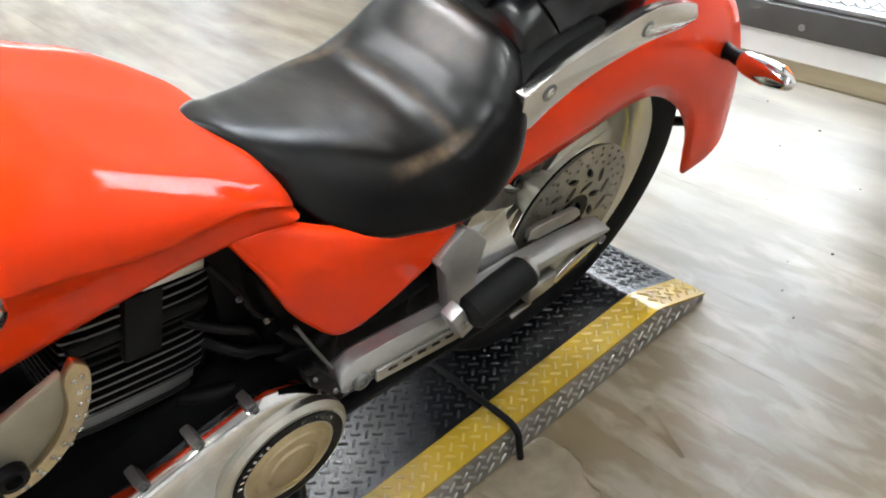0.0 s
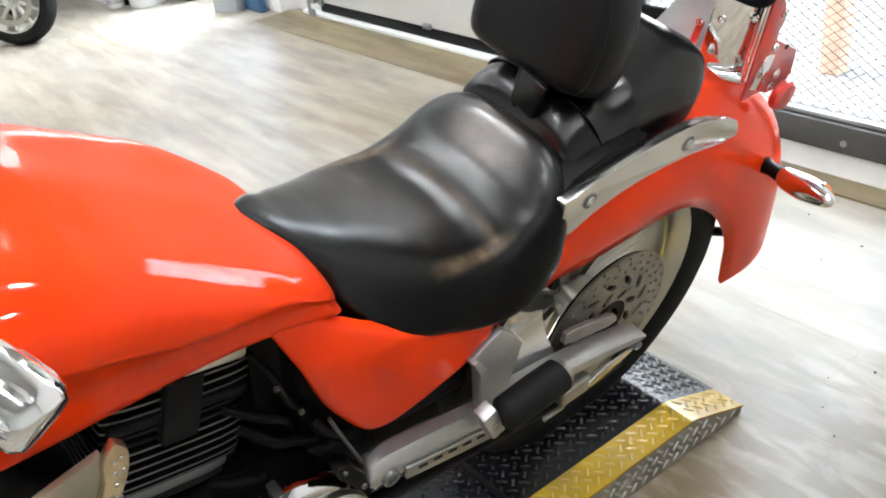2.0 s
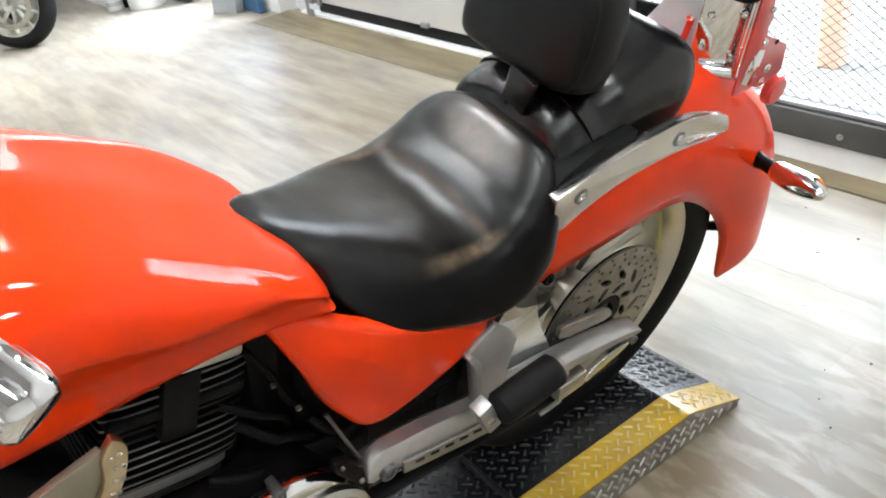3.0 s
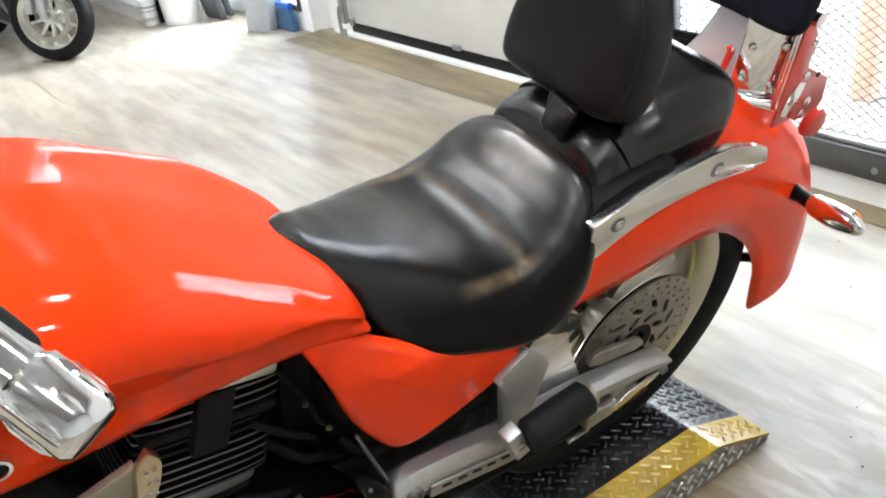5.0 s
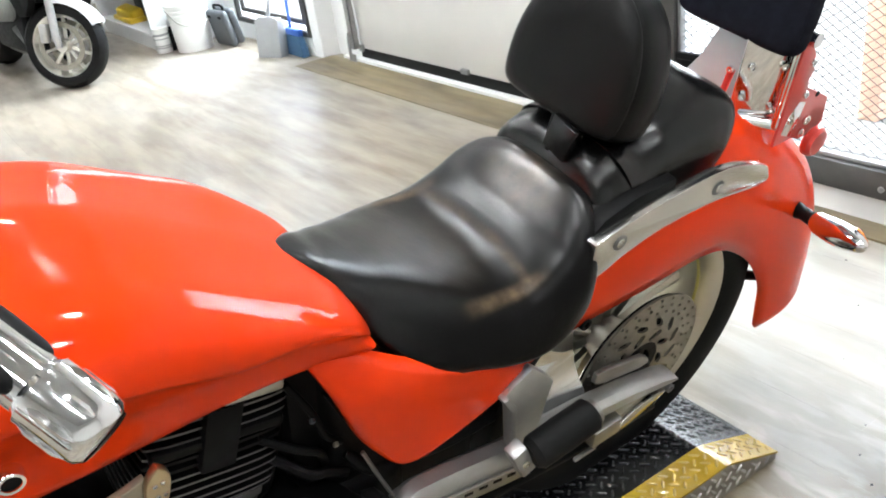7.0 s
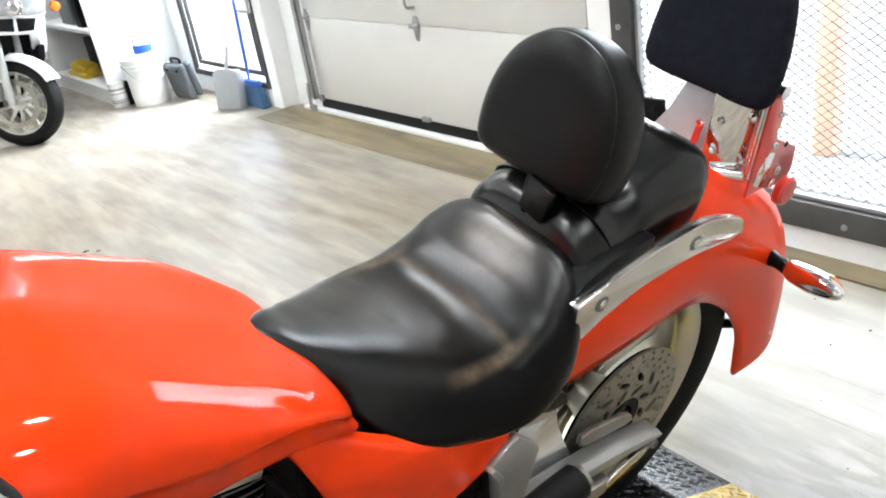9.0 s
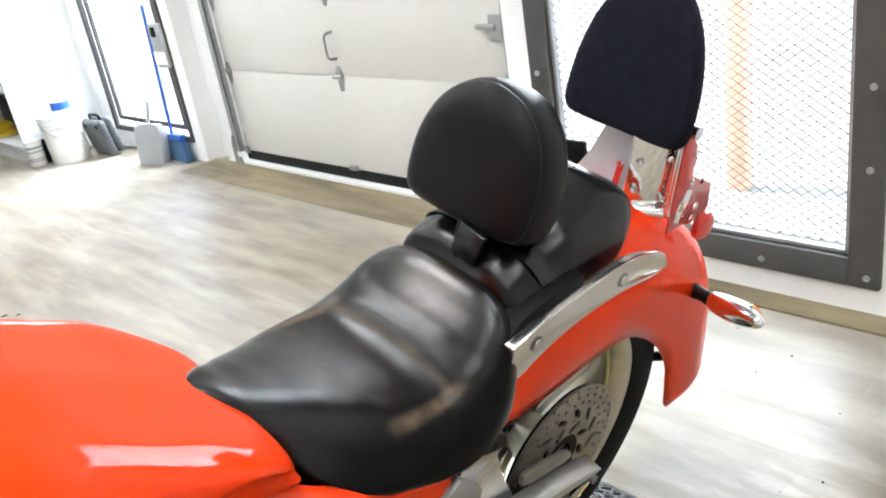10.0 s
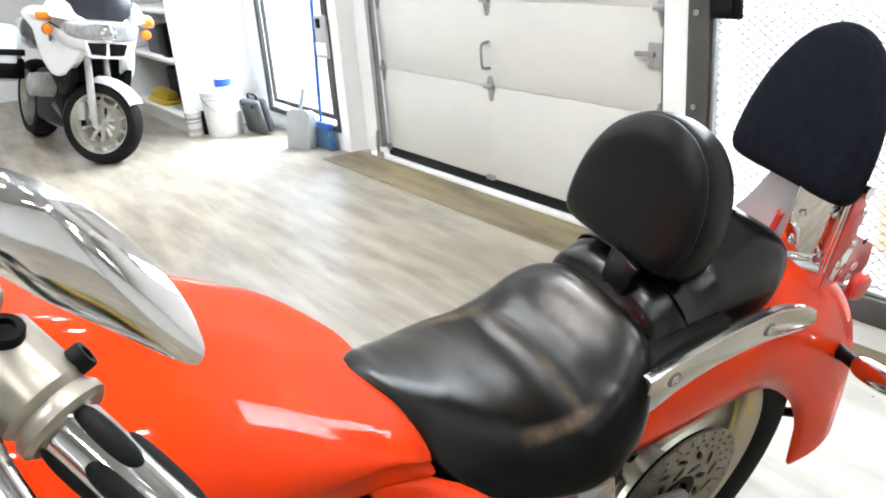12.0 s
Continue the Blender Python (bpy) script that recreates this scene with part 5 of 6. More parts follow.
RV, UV, DV = Vector((0.8254, -0.5586, 0.0818)), Vector((0.2601, 0.5048, 0.8231)), Vector((0.5011, 0.6581, -0.5619))
LONG = (RV * 0.85 - UV * 0.52).normalized()
SHORT = DV.cross(LONG).normalized()
if SHORT.dot(UV) < 0:
    SHORT = -SHORT
MC = Vector((-0.9345, -0.3309, 1.2813)) + LONG * 0.0155 + SHORT * 0.0025
MIR = Matrix((DV, LONG, SHORT)).transposed().to_4x4()
MIR = MIR @ Matrix.Scale(0.845, 4)
MIR.translation = MC
mir_o = catmull([(-0.085, -0.002), (-0.074, 0.023), (-0.037, 0.038), (0.005, 0.038), (0.042, 0.027), (0.068, 0.008), (0.075, -0.006), (0.068, -0.014), (0.03, -0.021), (-0.02, -0.028), (-0.064, -0.021), (-0.085, -0.002)], 61)[:-1]
shell_rows = [(k, 0.004 - 0.029 * (1 - k * k)) for k in (0.03, 0.2, 0.38, 0.54, 0.68, 0.79, 0.87, 0.93, 0.97, 0.992)]
mir_shell = loft([[(x, y * k - 0.012 * (1 - k), (z * k + 0.032 * (1 - k)) * 0.74) for y, z in mir_o] for k, x in shell_rows + [(1.0, 0.004), (0.985, 0.006), (0.95, 0.006), (0.03, 0.005)]])
mirror = part("mirror", moved(mir_shell, MIR), CHROME, bar, "chrome teardrop mirror", flat_angle=60)
part("mirror_stem", tube([g0 - gdir * 0.04 + Vector((0, 0.012, 0.02)), g0 - gdir * 0.05 + Vector((-0.005, 0.02, 0.035)), MC + DV * 0.008 - SHORT * 0.01 - LONG * 0.03], 0.006, 10, 14), CHROME, bar)
part("clutch_cable", tube([g0 - gdir * 0.05 + Vector((-0.03, 0.0, 0.01)), (-0.99, -0.19, 1.21), (-1.05, -0.10, 1.15), (-1.13, -0.06, 1.02)], 0.006, 10, 30), BLACKPLASTIC, bike, "black clutch cable")

cap = part("ignition_lock", moved(revolve([(0.0085, -0.004), (0.0115, -0.004), (0.013, 0.0), (0.013, 0.008)], 24), pose(-0.940, -0.180, 0.848)), CHROME, bike, "chrome ignition lock ring")
part("key_slot", moved(revolve([(0, -0.002), (0.009, -0.002), (0.009, 0.006)], 20), pose(-0.940, -0.180, 0.848)), BLACKPLASTIC, cap)

# front wheel and fork, mostly out of sight
fw = part("front_wheel", moved(joined(revolve([(0.275, -0.03), (0.285, -0.034), (0.27, -0.02), (0.262, 0), (0.27, 0.02), (0.285, 0.034), (0.275, 0.03), (0.255, 0.0)], 48, closed=True), revolve([(0.012, -0.06), (0.035, -0.06), (0.035, 0.06), (0.012, 0.06)], 24), *[moved(box(-0.012, 0.012, -0.012, 0.012, 0.03, 0.27, 0.004), Matrix.Rotation(2 * math.pi * i / 5, 4, "Y")) for i in range(5)]), pose(-1.69, 0, 0.335)), MACHINED, bike, "alloy front wheel")
part("tyre", moved(revolve([(0.272, -0.034), (0.29, -0.044), (0.315, -0.040), (0.332, -0.02), (0.335, 0), (0.332, 0.02), (0.315, 0.040), (0.29, 0.044), (0.272, 0.034)], 64), pose(-1.69, 0, 0.335)), RUBBER, fw)
for s in (-1, 1):
    part("fork_leg", tube([(-1.69, s * 0.10, 0.335), (-1.52, s * 0.10, 0.66), (-1.24, s * 0.10, 1.12)], [0.028, 0.027, 0.021], 14), CHROME, bike, "chrome fork leg")
part("headlamp", moved(revolve([(0, -0.12), (0.05, -0.11), (0.085, -0.04), (0.09, 0.03), (0.08, 0.04), (0, 0.045)], 28, "x"), pose(-1.33, 0, 0.93)), CHROME, bike, "chrome headlamp shell")

# ---- tread plate ramp under the rear wheel ----
LIP = 0.020
RX0, RXK, RXE, RYI, RYO, RYR = -2.3, 0.164, 0.319, -0.208, -0.282, 0.282
ramp = empty("wheel_ramp", pose(0, 0, 0, 0, 0, -2.0))
tagged(ramp, "low black tread plate ramp with yellow edges on the floor", "ramp")
prof = [(RX0, 0.0), (RX0, RAMP_H - 0.005), (RXK, RAMP_H - 0.005), (RXE - 0.004, LIP - 0.005), (RXE - 0.004, 0.0)]
part("base", plate(prof, RYO + 0.002, RYR - 0.002, 0.0), BAREPLATE, ramp, "bare metal ramp sides", smooth=False)


def top_sheet(name, y0, y1, mat, label):
    poly = [(RX0, RAMP_H), (RXK - 0.014, RAMP_H), (RXK - 0.006, RAMP_H - 0.0005), (RXK + 0.006, RAMP_H - 0.0035), (RXK + 0.014, RAMP_H - 0.0055), (RXE - 0.003, LIP + 0.0008), (RXE, LIP - 0.002), (RXE, LIP - 0.006), (RXK, RAMP_H - 0.0048), (RX0, RAMP_H - 0.0048)]
    return part(name, plate(poly, y0, y1, 0.0), mat, ramp, label, smooth=False)


sheet = top_sheet("top_plate", RYI, -RYI, BLACKPLATE, "worn black tread plate")
edge_l = top_sheet("edge_plate", RYO, RYI, YELLOWPLATE, "yellow painted edge")
edge_r = top_sheet("edge_plate", -RYI, RYR, YELLOWPLATE, "yellow painted edge")


LUG = 0.0115
LUG_ROWS = ((1.0, 0.0), (0.82, 0.0014), (0.45, 0.0026))
LUG_OUTLINE = [(-LUG, 0), (-LUG * 0.6, -0.0031), (LUG * 0.6, -0.0031), (LUG, 0), (LUG * 0.6, 0.0031), (-LUG * 0.6, 0.0031)]
LUG_VERTS = [(a * (0.4 + 0.6 * k), b * k, h) for k, h in LUG_ROWS for a, b in LUG_OUTLINE]
LUG_FACES = [(r + q, r + (q + 1) % 6, r + 6 + (q + 1) % 6, r + 6 + q) for r in (0, 6) for q in range(6)] + [tuple(range(12, 18))]
lug_me = {}


def lug_mesh(mat):
    if mat.name not in lug_me:
        me = bpy.data.meshes.new("lug")
        me.from_pydata(LUG_VERTS, [], LUG_FACES)
        me.materials.append(mat)
        lug_me[mat.name] = me
    return lug_me[mat.name]


def lay_lugs(owner, mat, u0, u1, v0, v1, to_world, single_from, keep=None, step=0.0208):
    """Raised lozenge lugs on a sheet, set square to one another, on a lattice turned by 45 degrees: each its own part from single_from on, joined before it."""
    verts, faces = [], []
    n = int((abs(u1 - u0) + abs(v1 - v0)) / step) + 2
    d = math.sqrt(0.5)
    for i in range(-n, n):
        for j in range(-n, n):
            cu, cv = u1 + (i - j) * step * d, v0 + (i + j) * step * d
            if not (u0 + 0.006 < cu < u1 - 0.006 and v0 + 0.005 < cv < v1 - 0.005) or (keep and not keep(cu, cv)):
                continue
            c, s = (d, d) if (i + j) % 2 else (-d, d)
            o, eu, ev, en = (Vector(to_world(cu + a, cv + b, h)) for a, b, h in ((0, 0, 0), (1, 0, 0), (0, 1, 0), (0, 0, 1)))
            eu, ev, en = eu - o, ev - o, en - o
            m = Matrix((eu * c + ev * s, ev * c - eu * s, en)).transposed().to_4x4()
            m.translation = o
            if cu > single_from:
                ob = new("lug", lug_mesh(mat))
                ob.parent = owner
                ob.matrix_local = m
            else:
                base = len(verts)
                verts += [m @ Vector(p) for p in LUG_VERTS]
                faces += [tuple(base + q for q in f) for f in LUG_FACES]
    if verts:
        me = bpy.data.meshes.new("tread_relief")
        me.from_pydata(verts, [], faces)
        me.materials.append(mat)
        ob = new("tread_relief", me)
        ob.parent = owner
        tagged(ob, "raised lozenge tread on the plate", kind="stuff")


SL = math.hypot(RXE - RXK, RAMP_H - LIP)
CX, SZ = (RXE - RXK) / SL, -(RAMP_H - LIP) / SL


def on_top(u, v, h):
    return (u, v, RAMP_H + h)


def on_slope(u, v, h):
    return (RXK + u * CX - h * SZ, v, RAMP_H + u * SZ + h * CX)


def on_side(u, v, h):
    return (u, RYO + 0.0005 - h, v)


side_sheet = part("side_plate", plate([(RX0, 0.004), (RX0, RAMP_H - 0.0052), (RXK, RAMP_H - 0.0052), (RXE - 0.006, LIP - 0.004), (RXE - 0.006, 0.004)], RYO + 0.0005, RYO + 0.0022, 0.0), BAREPLATE, ramp, "bare metal tread plate side", smooth=False)
lay_lugs(sheet, LUGBLACK, -1.1, RXK, RYI + 0.004, -RYI - 0.004, on_top, 0.02)
lay_lugs(sheet, LUGBLACK, 0.005, SL, RYI + 0.004, -RYI - 0.004, on_slope, 0.0)
lay_lugs(edge_l, YELLOWLUG, -1.1, RXK, RYO + 0.002, RYI - 0.002, on_top, -0.62)
lay_lugs(edge_l, YELLOWLUG, 0.005, SL, RYO + 0.002, RYI - 0.002, on_slope, 0.0)
lay_lugs(edge_r, YELLOWLUG, -0.3, RXK, -RYI + 0.002, RYR - 0.002, on_top, 1.0)
lay_lugs(side_sheet, WORN, -1.1, RXE - 0.02, 0.003, RAMP_H - 0.003, on_side, -0.62, lambda u, v: v + 0.010 < RAMP_H + min(0.0, (u - RXK) * SZ / CX))

cord = part("tie_down_cord", tube([(-0.249, 0.06, RAMP_H + 0.009), (-0.250, -0.05, RAMP_H + 0.009), (-0.252, -0.15, RAMP_H + 0.009), (-0.253, -0.235, RAMP_H + 0.009), (-0.254, -0.272, RAMP_H + 0.006), (-0.255, -0.287, RAMP_H - 0.012), (-0.256, -0.287, 0.035), (-0.257, -0.288, 0.0068)], 0.0066, 12, 60), RUBBER)
tagged(cord, "black rubber cord laid across the ramp", "cord")
part("ferrule", tube([(-0.249, 0.005, RAMP_H + 0.009), (-0.250, -0.035, RAMP_H + 0.009)], 0.0078, 12), STEEL, cord, "bright metal ferrule")

# ---- white touring motorcycle ----
# own axes: y points to its rear, x to its left as it faces the camera


def ring_body(stations, half_pts, n_u, n_v):
    """Closed body along y; stations: y, height of the top, half width, lower height."""
    rings = []
    for y, zt, w, zb in catmull(stations, n_u):
        h = catmull([(w * a, zb + (zt - zb) * b) for a, b in half_pts], n_v)
        rings.append([(-x, y, z) for x, z in h] + [(x, y, z) for x, z in h[-2:0:-1]])
    return loft(rings)


tour = empty("touring_motorcycle", pose(0.132, 4.90, 0, 0, 11, 6))
tagged(tour, "white touring motorcycle with panniers and amber indicators, parked", "motorcycle")


def alloy_wheel(y, r, w, turn, name):
    m = pose(0, y, r, 0, 0, 90 + turn)
    wh = part(name, moved(joined(revolve([(r * 0.70, -w * 0.42), (r * 0.75, -w * 0.46), (r * 0.72, -w * 0.3), (r * 0.66, 0), (r * 0.72, w * 0.3), (r * 0.75, w * 0.46), (r * 0.70, w * 0.42), (r * 0.63, 0)], 40, closed=True), revolve([(0.01, -w * 0.55), (0.04, -w * 0.55), (0.045, 0), (0.04, w * 0.55), (0.01, w * 0.55)], 20)), m), MACHINED, tour, "bright alloy wheel")
    for i in range(10):
        part("spoke", moved(bevelled(box(-0.009, 0.009, -0.012, 0.012, 0.035, r * 0.68), 0.003, 1), m @ Matrix.Rotation(2 * math.pi * i / 10, 4, "Y")), MACHINED, wh)
    part("tyre", moved(revolve([(r * 0.72, -w * 0.46), (r * 0.79, -w * 0.52), (r * 0.90, -w * 0.47), (r * 0.975, -w * 0.25), (r, 0), (r * 0.975, w * 0.25), (r * 0.90, w * 0.47), (r * 0.79, w * 0.52), (r * 0.72, w * 0.46)], 56), m), RUBBER, wh)
    for s in (-1, 1):
        if name == "front_wheel":
            part("brake_disc", moved(revolve([(0.122, s * 0.058), (0.155, s * 0.058), (0.155, s * 0.063), (0.122, s * 0.063)], 40, closed=True), m), DISC, wh)
    return wh


alloy_wheel(0.0, 0.279, 0.12, 42, "front_wheel")
alloy_wheel(1.485, 0.305, 0.18, 0, "rear_wheel")
ff = [(math.cos(a) * 0.298, math.sin(a) * 0.298) for a in (radians(q) for q in range(30, 95, 8))]
part("front_fender", moved(loft([[(x, -c * k, 0.28 + s * k) for x, k in ((-0.07, 0.90), (-0.06, 1.0), (0, 1.05), (0.06, 1.0), (0.07, 0.90), (0.06, 0.97), (0, 1.02), (-0.06, 0.97))] for c, s in ff]), pose(0, 0, 0, 0, 0, 42)), WHITEGLOSS, tour, "white front fender")
for s in (-1, 1):
    part("fork_leg", moved(tube([(s * 0.098, -0.012, 0.27), (s * 0.100, 0.0, 0.34), (s * 0.100, 0.015, 0.50), (s * 0.100, 0.04, 0.76)], [0.020, 0.027, 0.025, 0.021], 14), pose(0, 0, 0, 0, 0, 38)), ALU, tour, "silver fork leg")
    part("caliper", moved(box(s * 0.065, s * 0.115, 0.06, 0.115, 0.30, 0.42, 0.012), pose(0, 0, 0, 0, 0, 42)), ALU, tour)
    cyl = part("cylinder", moved(joined(revolve([(0.03, s * 0.15), (0.075, s * 0.15), (0.08, s * 0.29), (0.074, s * 0.325), (0.05, s * 0.335), (0.0, s * 0.337)], 20, "x"), *[revolve([(0.085, s * (0.18 + i * 0.02)), (0.085, s * (0.186 + i * 0.02)), (0.07, s * (0.186 + i * 0.02)), (0.07, s * (0.18 + i * 0.02))], 20, "x", closed=True) for i in range(5)]), pose(0, 0.47, 0.49)), ALU, tour, "silver boxer cylinder")
    part("exhaust", tube([(s * 0.17, 0.46, 0.36), (s * 0.14, 0.32, 0.26), (s * 0.10, 0.55, 0.20), (s * 0.09, 0.9, 0.2)], 0.024, 12, 30), FINEDGE, tour, "dull exhaust pipe")
    fair = catmull([(-0.115, 0.80), (-0.06, 0.72), (0.0, 0.652), (0.09, 0.580), (0.15, 0.580), (0.21, 0.635), (0.32, 0.76), (0.44, 0.880), (0.60, 0.930), (0.69, 0.965), (0.55, 1.005), (0.35, 1.015), (0.15, 1.005), (0.0, 0.985), (-0.09, 0.945), (-0.125, 0.875), (-0.115, 0.80)], 61)[:-1]

    def flank(y):
        f = min(1.0, max(0.0, (y + 0.13) / 0.42))
        return 0.145 + 0.16 * f * f * (3 - 2 * f)

    rings = [[(s * (flank(y * k + 0.22 * (1 - k)) + d), y * k + 0.22 * (1 - k), z * k + 0.82 * (1 - k)) for y, z in fair] for d, k in ((-0.05, 0.96), (-0.012, 1.0), (0.0, 0.985), (0.006, 0.93), (0.010, 0.75), (0.012, 0.5), (0.012, 0.25), (0.012, 0.04))]
    part("fairing_side", loft(rings), WHITEGLOSS, tour, "white side fairing", flat_angle=50)
    part("fairing_wing", loft([[(s * x, y + d, z) for x, y, z in ((0.17, -0.085, 0.945), (0.215, -0.06, 0.935), (0.300, 0.03, 0.950), (0.330, 0.10, 0.985), (0.290, 0.10, 1.045), (0.235, 0.05, 1.075), (0.195, -0.02, 1.03))] for d in (-0.012, 0.03)]), WHITEGLOSS, tour, "white fairing beside the screen", flat_angle=50)
    part("inner_panel", plate([(-0.02, 0.64), (0.14, 0.575), (0.26, 0.62), (0.52, 0.84), (0.60, 0.80), (0.42, 0.56), (0.25, 0.45), (0.10, 0.46), (0.0, 0.55)], s * 0.15, s * 0.20, 0.01, "x"), BLACKPLASTIC, tour, "black lower fairing panel")
    part("emblem", moved(revolve([(0, s * 0.006), (0.020, s * 0.006), (0.023, 0), (0, 0)], 20, "x"), pose(s * 0.276, 0.13, 0.815)), GREYCASE, tour, "small round grey emblem")
    part("fairing_seam", tube([(s * 0.175, -0.105, 0.835), (s * 0.215, 0.0, 0.865), (s * 0.285, 0.12, 0.915), (s * 0.318, 0.22, 0.955)], 0.006, 8, 20), BLACKPLASTIC, tour, "black gap along the fairing")
    part("indicator", moved(revolve([(0, -0.03), (0.03, -0.02), (0.036, 0.0), (0.03, 0.02), (0, 0.03)], 16, "y"), pose(s * 0.318, 0.04, 0.905)), AMBER, tour, "amber indicator")
    part("mirror", moved(cushion([(-0.06, -0.03), (0, -0.035), (0.06, -0.02), (0.07, 0.02), (0.03, 0.045), (-0.04, 0.04)], 0.06, 32), pose(s * 0.33, 0.10, 0.985, 0, 0, 90)), WHITEGLOSS, tour, "white mirror housing")
    part("indicator", moved(box(-0.05, 0.05, -0.02, 0.0, -0.025, 0.025, 0.01), pose(s * 0.33, 0.065, 0.985)), AMBER, tour, "amber mirror indicator")
    pan = part("pannier", moved(loft([[(x * k, y * k, z) for x, y in ((-0.10, -0.22), (-0.06, -0.26), (0.06, -0.26), (0.11, -0.20), (0.11, 0.20), (0.06, 0.25), (-0.06, 0.25), (-0.10, 0.2))] for z, k in ((-0.20, 0.7), (-0.17, 0.9), (0.0, 1.0), (0.14, 1.0), (0.19, 0.9), (0.21, 0.6))]), pose(s * 0.33, 1.25, 0.66)), WHITEGLOSS, tour, "white pannier")
    part("pannier_band", moved(box(-0.118, 0.118, -0.268, 0.262, -0.01, 0.035, 0.006), pose(s * 0.33, 1.25, 0.66)), BLACKPLASTIC, pan)
    part("pannier_guard", moved(joined(box(-0.118, 0.118, -0.25, 0.24, -0.18, -0.03, 0.02)), pose(s * 0.33, 1.25, 0.66)), BLACKPLASTIC, pan)
    part("pannier_guard", tube([(s * 0.46, 1.02, 0.62), (s * 0.46, 1.02, 0.49), (s * 0.46, 1.42, 0.49), (s * 0.46, 1.42, 0.62)], 0.008, 8, 20), CHROME, pan)
part("engine", joined(box(-0.17, 0.17, 0.26, 0.95, 0.20, 0.58, 0.05, 3), box(-0.10, 0.10, 0.16, 0.40, 0.34, 0.72, 0.04, 3)), BLACKMETAL, tour, "black boxer engine")
nose = ring_body([(-0.135, 0.95, 0.05, 0.85), (-0.12, 0.975, 0.15, 0.80), (-0.06, 0.99, 0.21, 0.79), (0.05, 1.01, 0.255, 0.80), (0.2, 1.02, 0.275, 0.84), (0.35, 1.0, 0.27, 0.86)], [(0, 1), (0.5, 0.96), (0.85, 0.8), (1.0, 0.5), (0.9, 0.15), (0.6, 0.0), (0, 0.0)], 24, 18)
part("nose_fairing", nose, WHITEGLOSS, tour, "white front fairing")
part("headlight", ring_body([(-0.150, 0.975, 0.06, 0.885), (-0.142, 0.985, 0.14, 0.868), (-0.10, 0.995, 0.205, 0.860), (-0.03, 1.0, 0.24, 0.87)], [(0, 1), (0.6, 0.98), (0.95, 0.85), (1.0, 0.5), (0.92, 0.15), (0.6, 0.02), (0, 0.1)], 14, 16), DULLLENS, tour, "bright reflector headlights")
for x in (-0.11, 0, 0.11):
    part("headlight_bowl", moved(revolve([(0.0, -0.004), (0.020, -0.004), (0.024, -0.016), (0.040, -0.010), (0.048, -0.022), (0.052, -0.018)], 24, "y"), pose(x, -0.140 + abs(x) * 0.35, 0.918)), CHROME, tour)
grille_f = part("grille_surround", plate([(-0.140, 0.868), (0.140, 0.868), (0.150, 0.845), (0.120, 0.765), (0.10, 0.752), (-0.10, 0.752), (-0.120, 0.765), (-0.150, 0.845)], -0.135, -0.05, 0.008), WHITEGLOSS, tour)
for s in (-1, 1):
    part("grille_opening", plate([(s * 0.008, 0.850), (s * 0.128, 0.850), (s * 0.105, 0.776), (s * 0.012, 0.770)], -0.1385, -0.130, 0.003), BLACKPLASTIC, grille_f)
part("radiator_duct", box(-0.16, 0.16, 0.08, 0.30, 0.54, 0.80, 0.04), BLACKPLASTIC, tour, "black duct behind the front wheel")
scr = catmull([(-0.205, 1.07), (-0.225, 1.18), (-0.20, 1.32), (-0.13, 1.40), (0, 1.42), (0.13, 1.40), (0.20, 1.32), (0.225, 1.18), (0.205, 1.07), (0.13, 1.0), (0, 0.965), (-0.13, 1.0), (-0.205, 1.07)], 49)[:-1]
part("windscreen", loft([[(x, -0.125 + (z - 0.96) * 0.50 + abs(x) ** 2 * 1.8 + d, z) for x, z in scr] for d in (0.0, 0.005)]), DARKGLASS, tour, "smoked windscreen")
part("seat", ring_body([(0.62, 0.90, 0.08, 0.78), (0.72, 0.86, 0.14, 0.74), (0.9, 0.84, 0.17, 0.72), (1.05, 0.92, 0.16, 0.75), (1.35, 0.94, 0.15, 0.78), (1.5, 0.92, 0.06, 0.82)], [(0, 1), (0.5, 0.97), (0.9, 0.75), (1, 0.3), (0.85, 0.0), (0, 0.0)], 30, 14), LEATHER, tour, "black seat")
part("tank_cover", ring_body([(0.30, 1.02, 0.15, 0.72), (0.45, 1.05, 0.19, 0.68), (0.6, 1.0, 0.17, 0.66), (0.74, 0.90, 0.12, 0.66)], [(0, 1), (0.5, 0.96), (0.9, 0.75), (1, 0.4), (0.9, 0.0), (0, 0.0)], 20, 14), WHITEGLOSS, tour, "white tank cover")
part("tail", ring_body([(1.30, 0.86, 0.13, 0.70), (1.55, 0.90, 0.12, 0.74), (1.75, 0.92, 0.08, 0.80)], [(0, 1), (0.6, 0.95), (1, 0.6), (0.8, 0.0), (0, 0.0)], 12, 12), WHITEGLOSS, tour)
part("side_stand", tube([(0.14, 0.68, 0.22), (0.20, 0.64, 0.08), (0.245, 0.62, -0.03)], 0.014, 10), BLACKMETAL, tour)

for ob in tour.children:
    kind = ob.name.split(".")[0]
    if kind in ("nose_fairing", "headlight", "headlight_bowl", "windscreen"):
        ob.location.z -= 0.048
    elif kind == "grille_surround":
        ob.location.z -= 0.045
    elif kind in ("mirror", "indicator"):
        ob.location.z -= 0.035

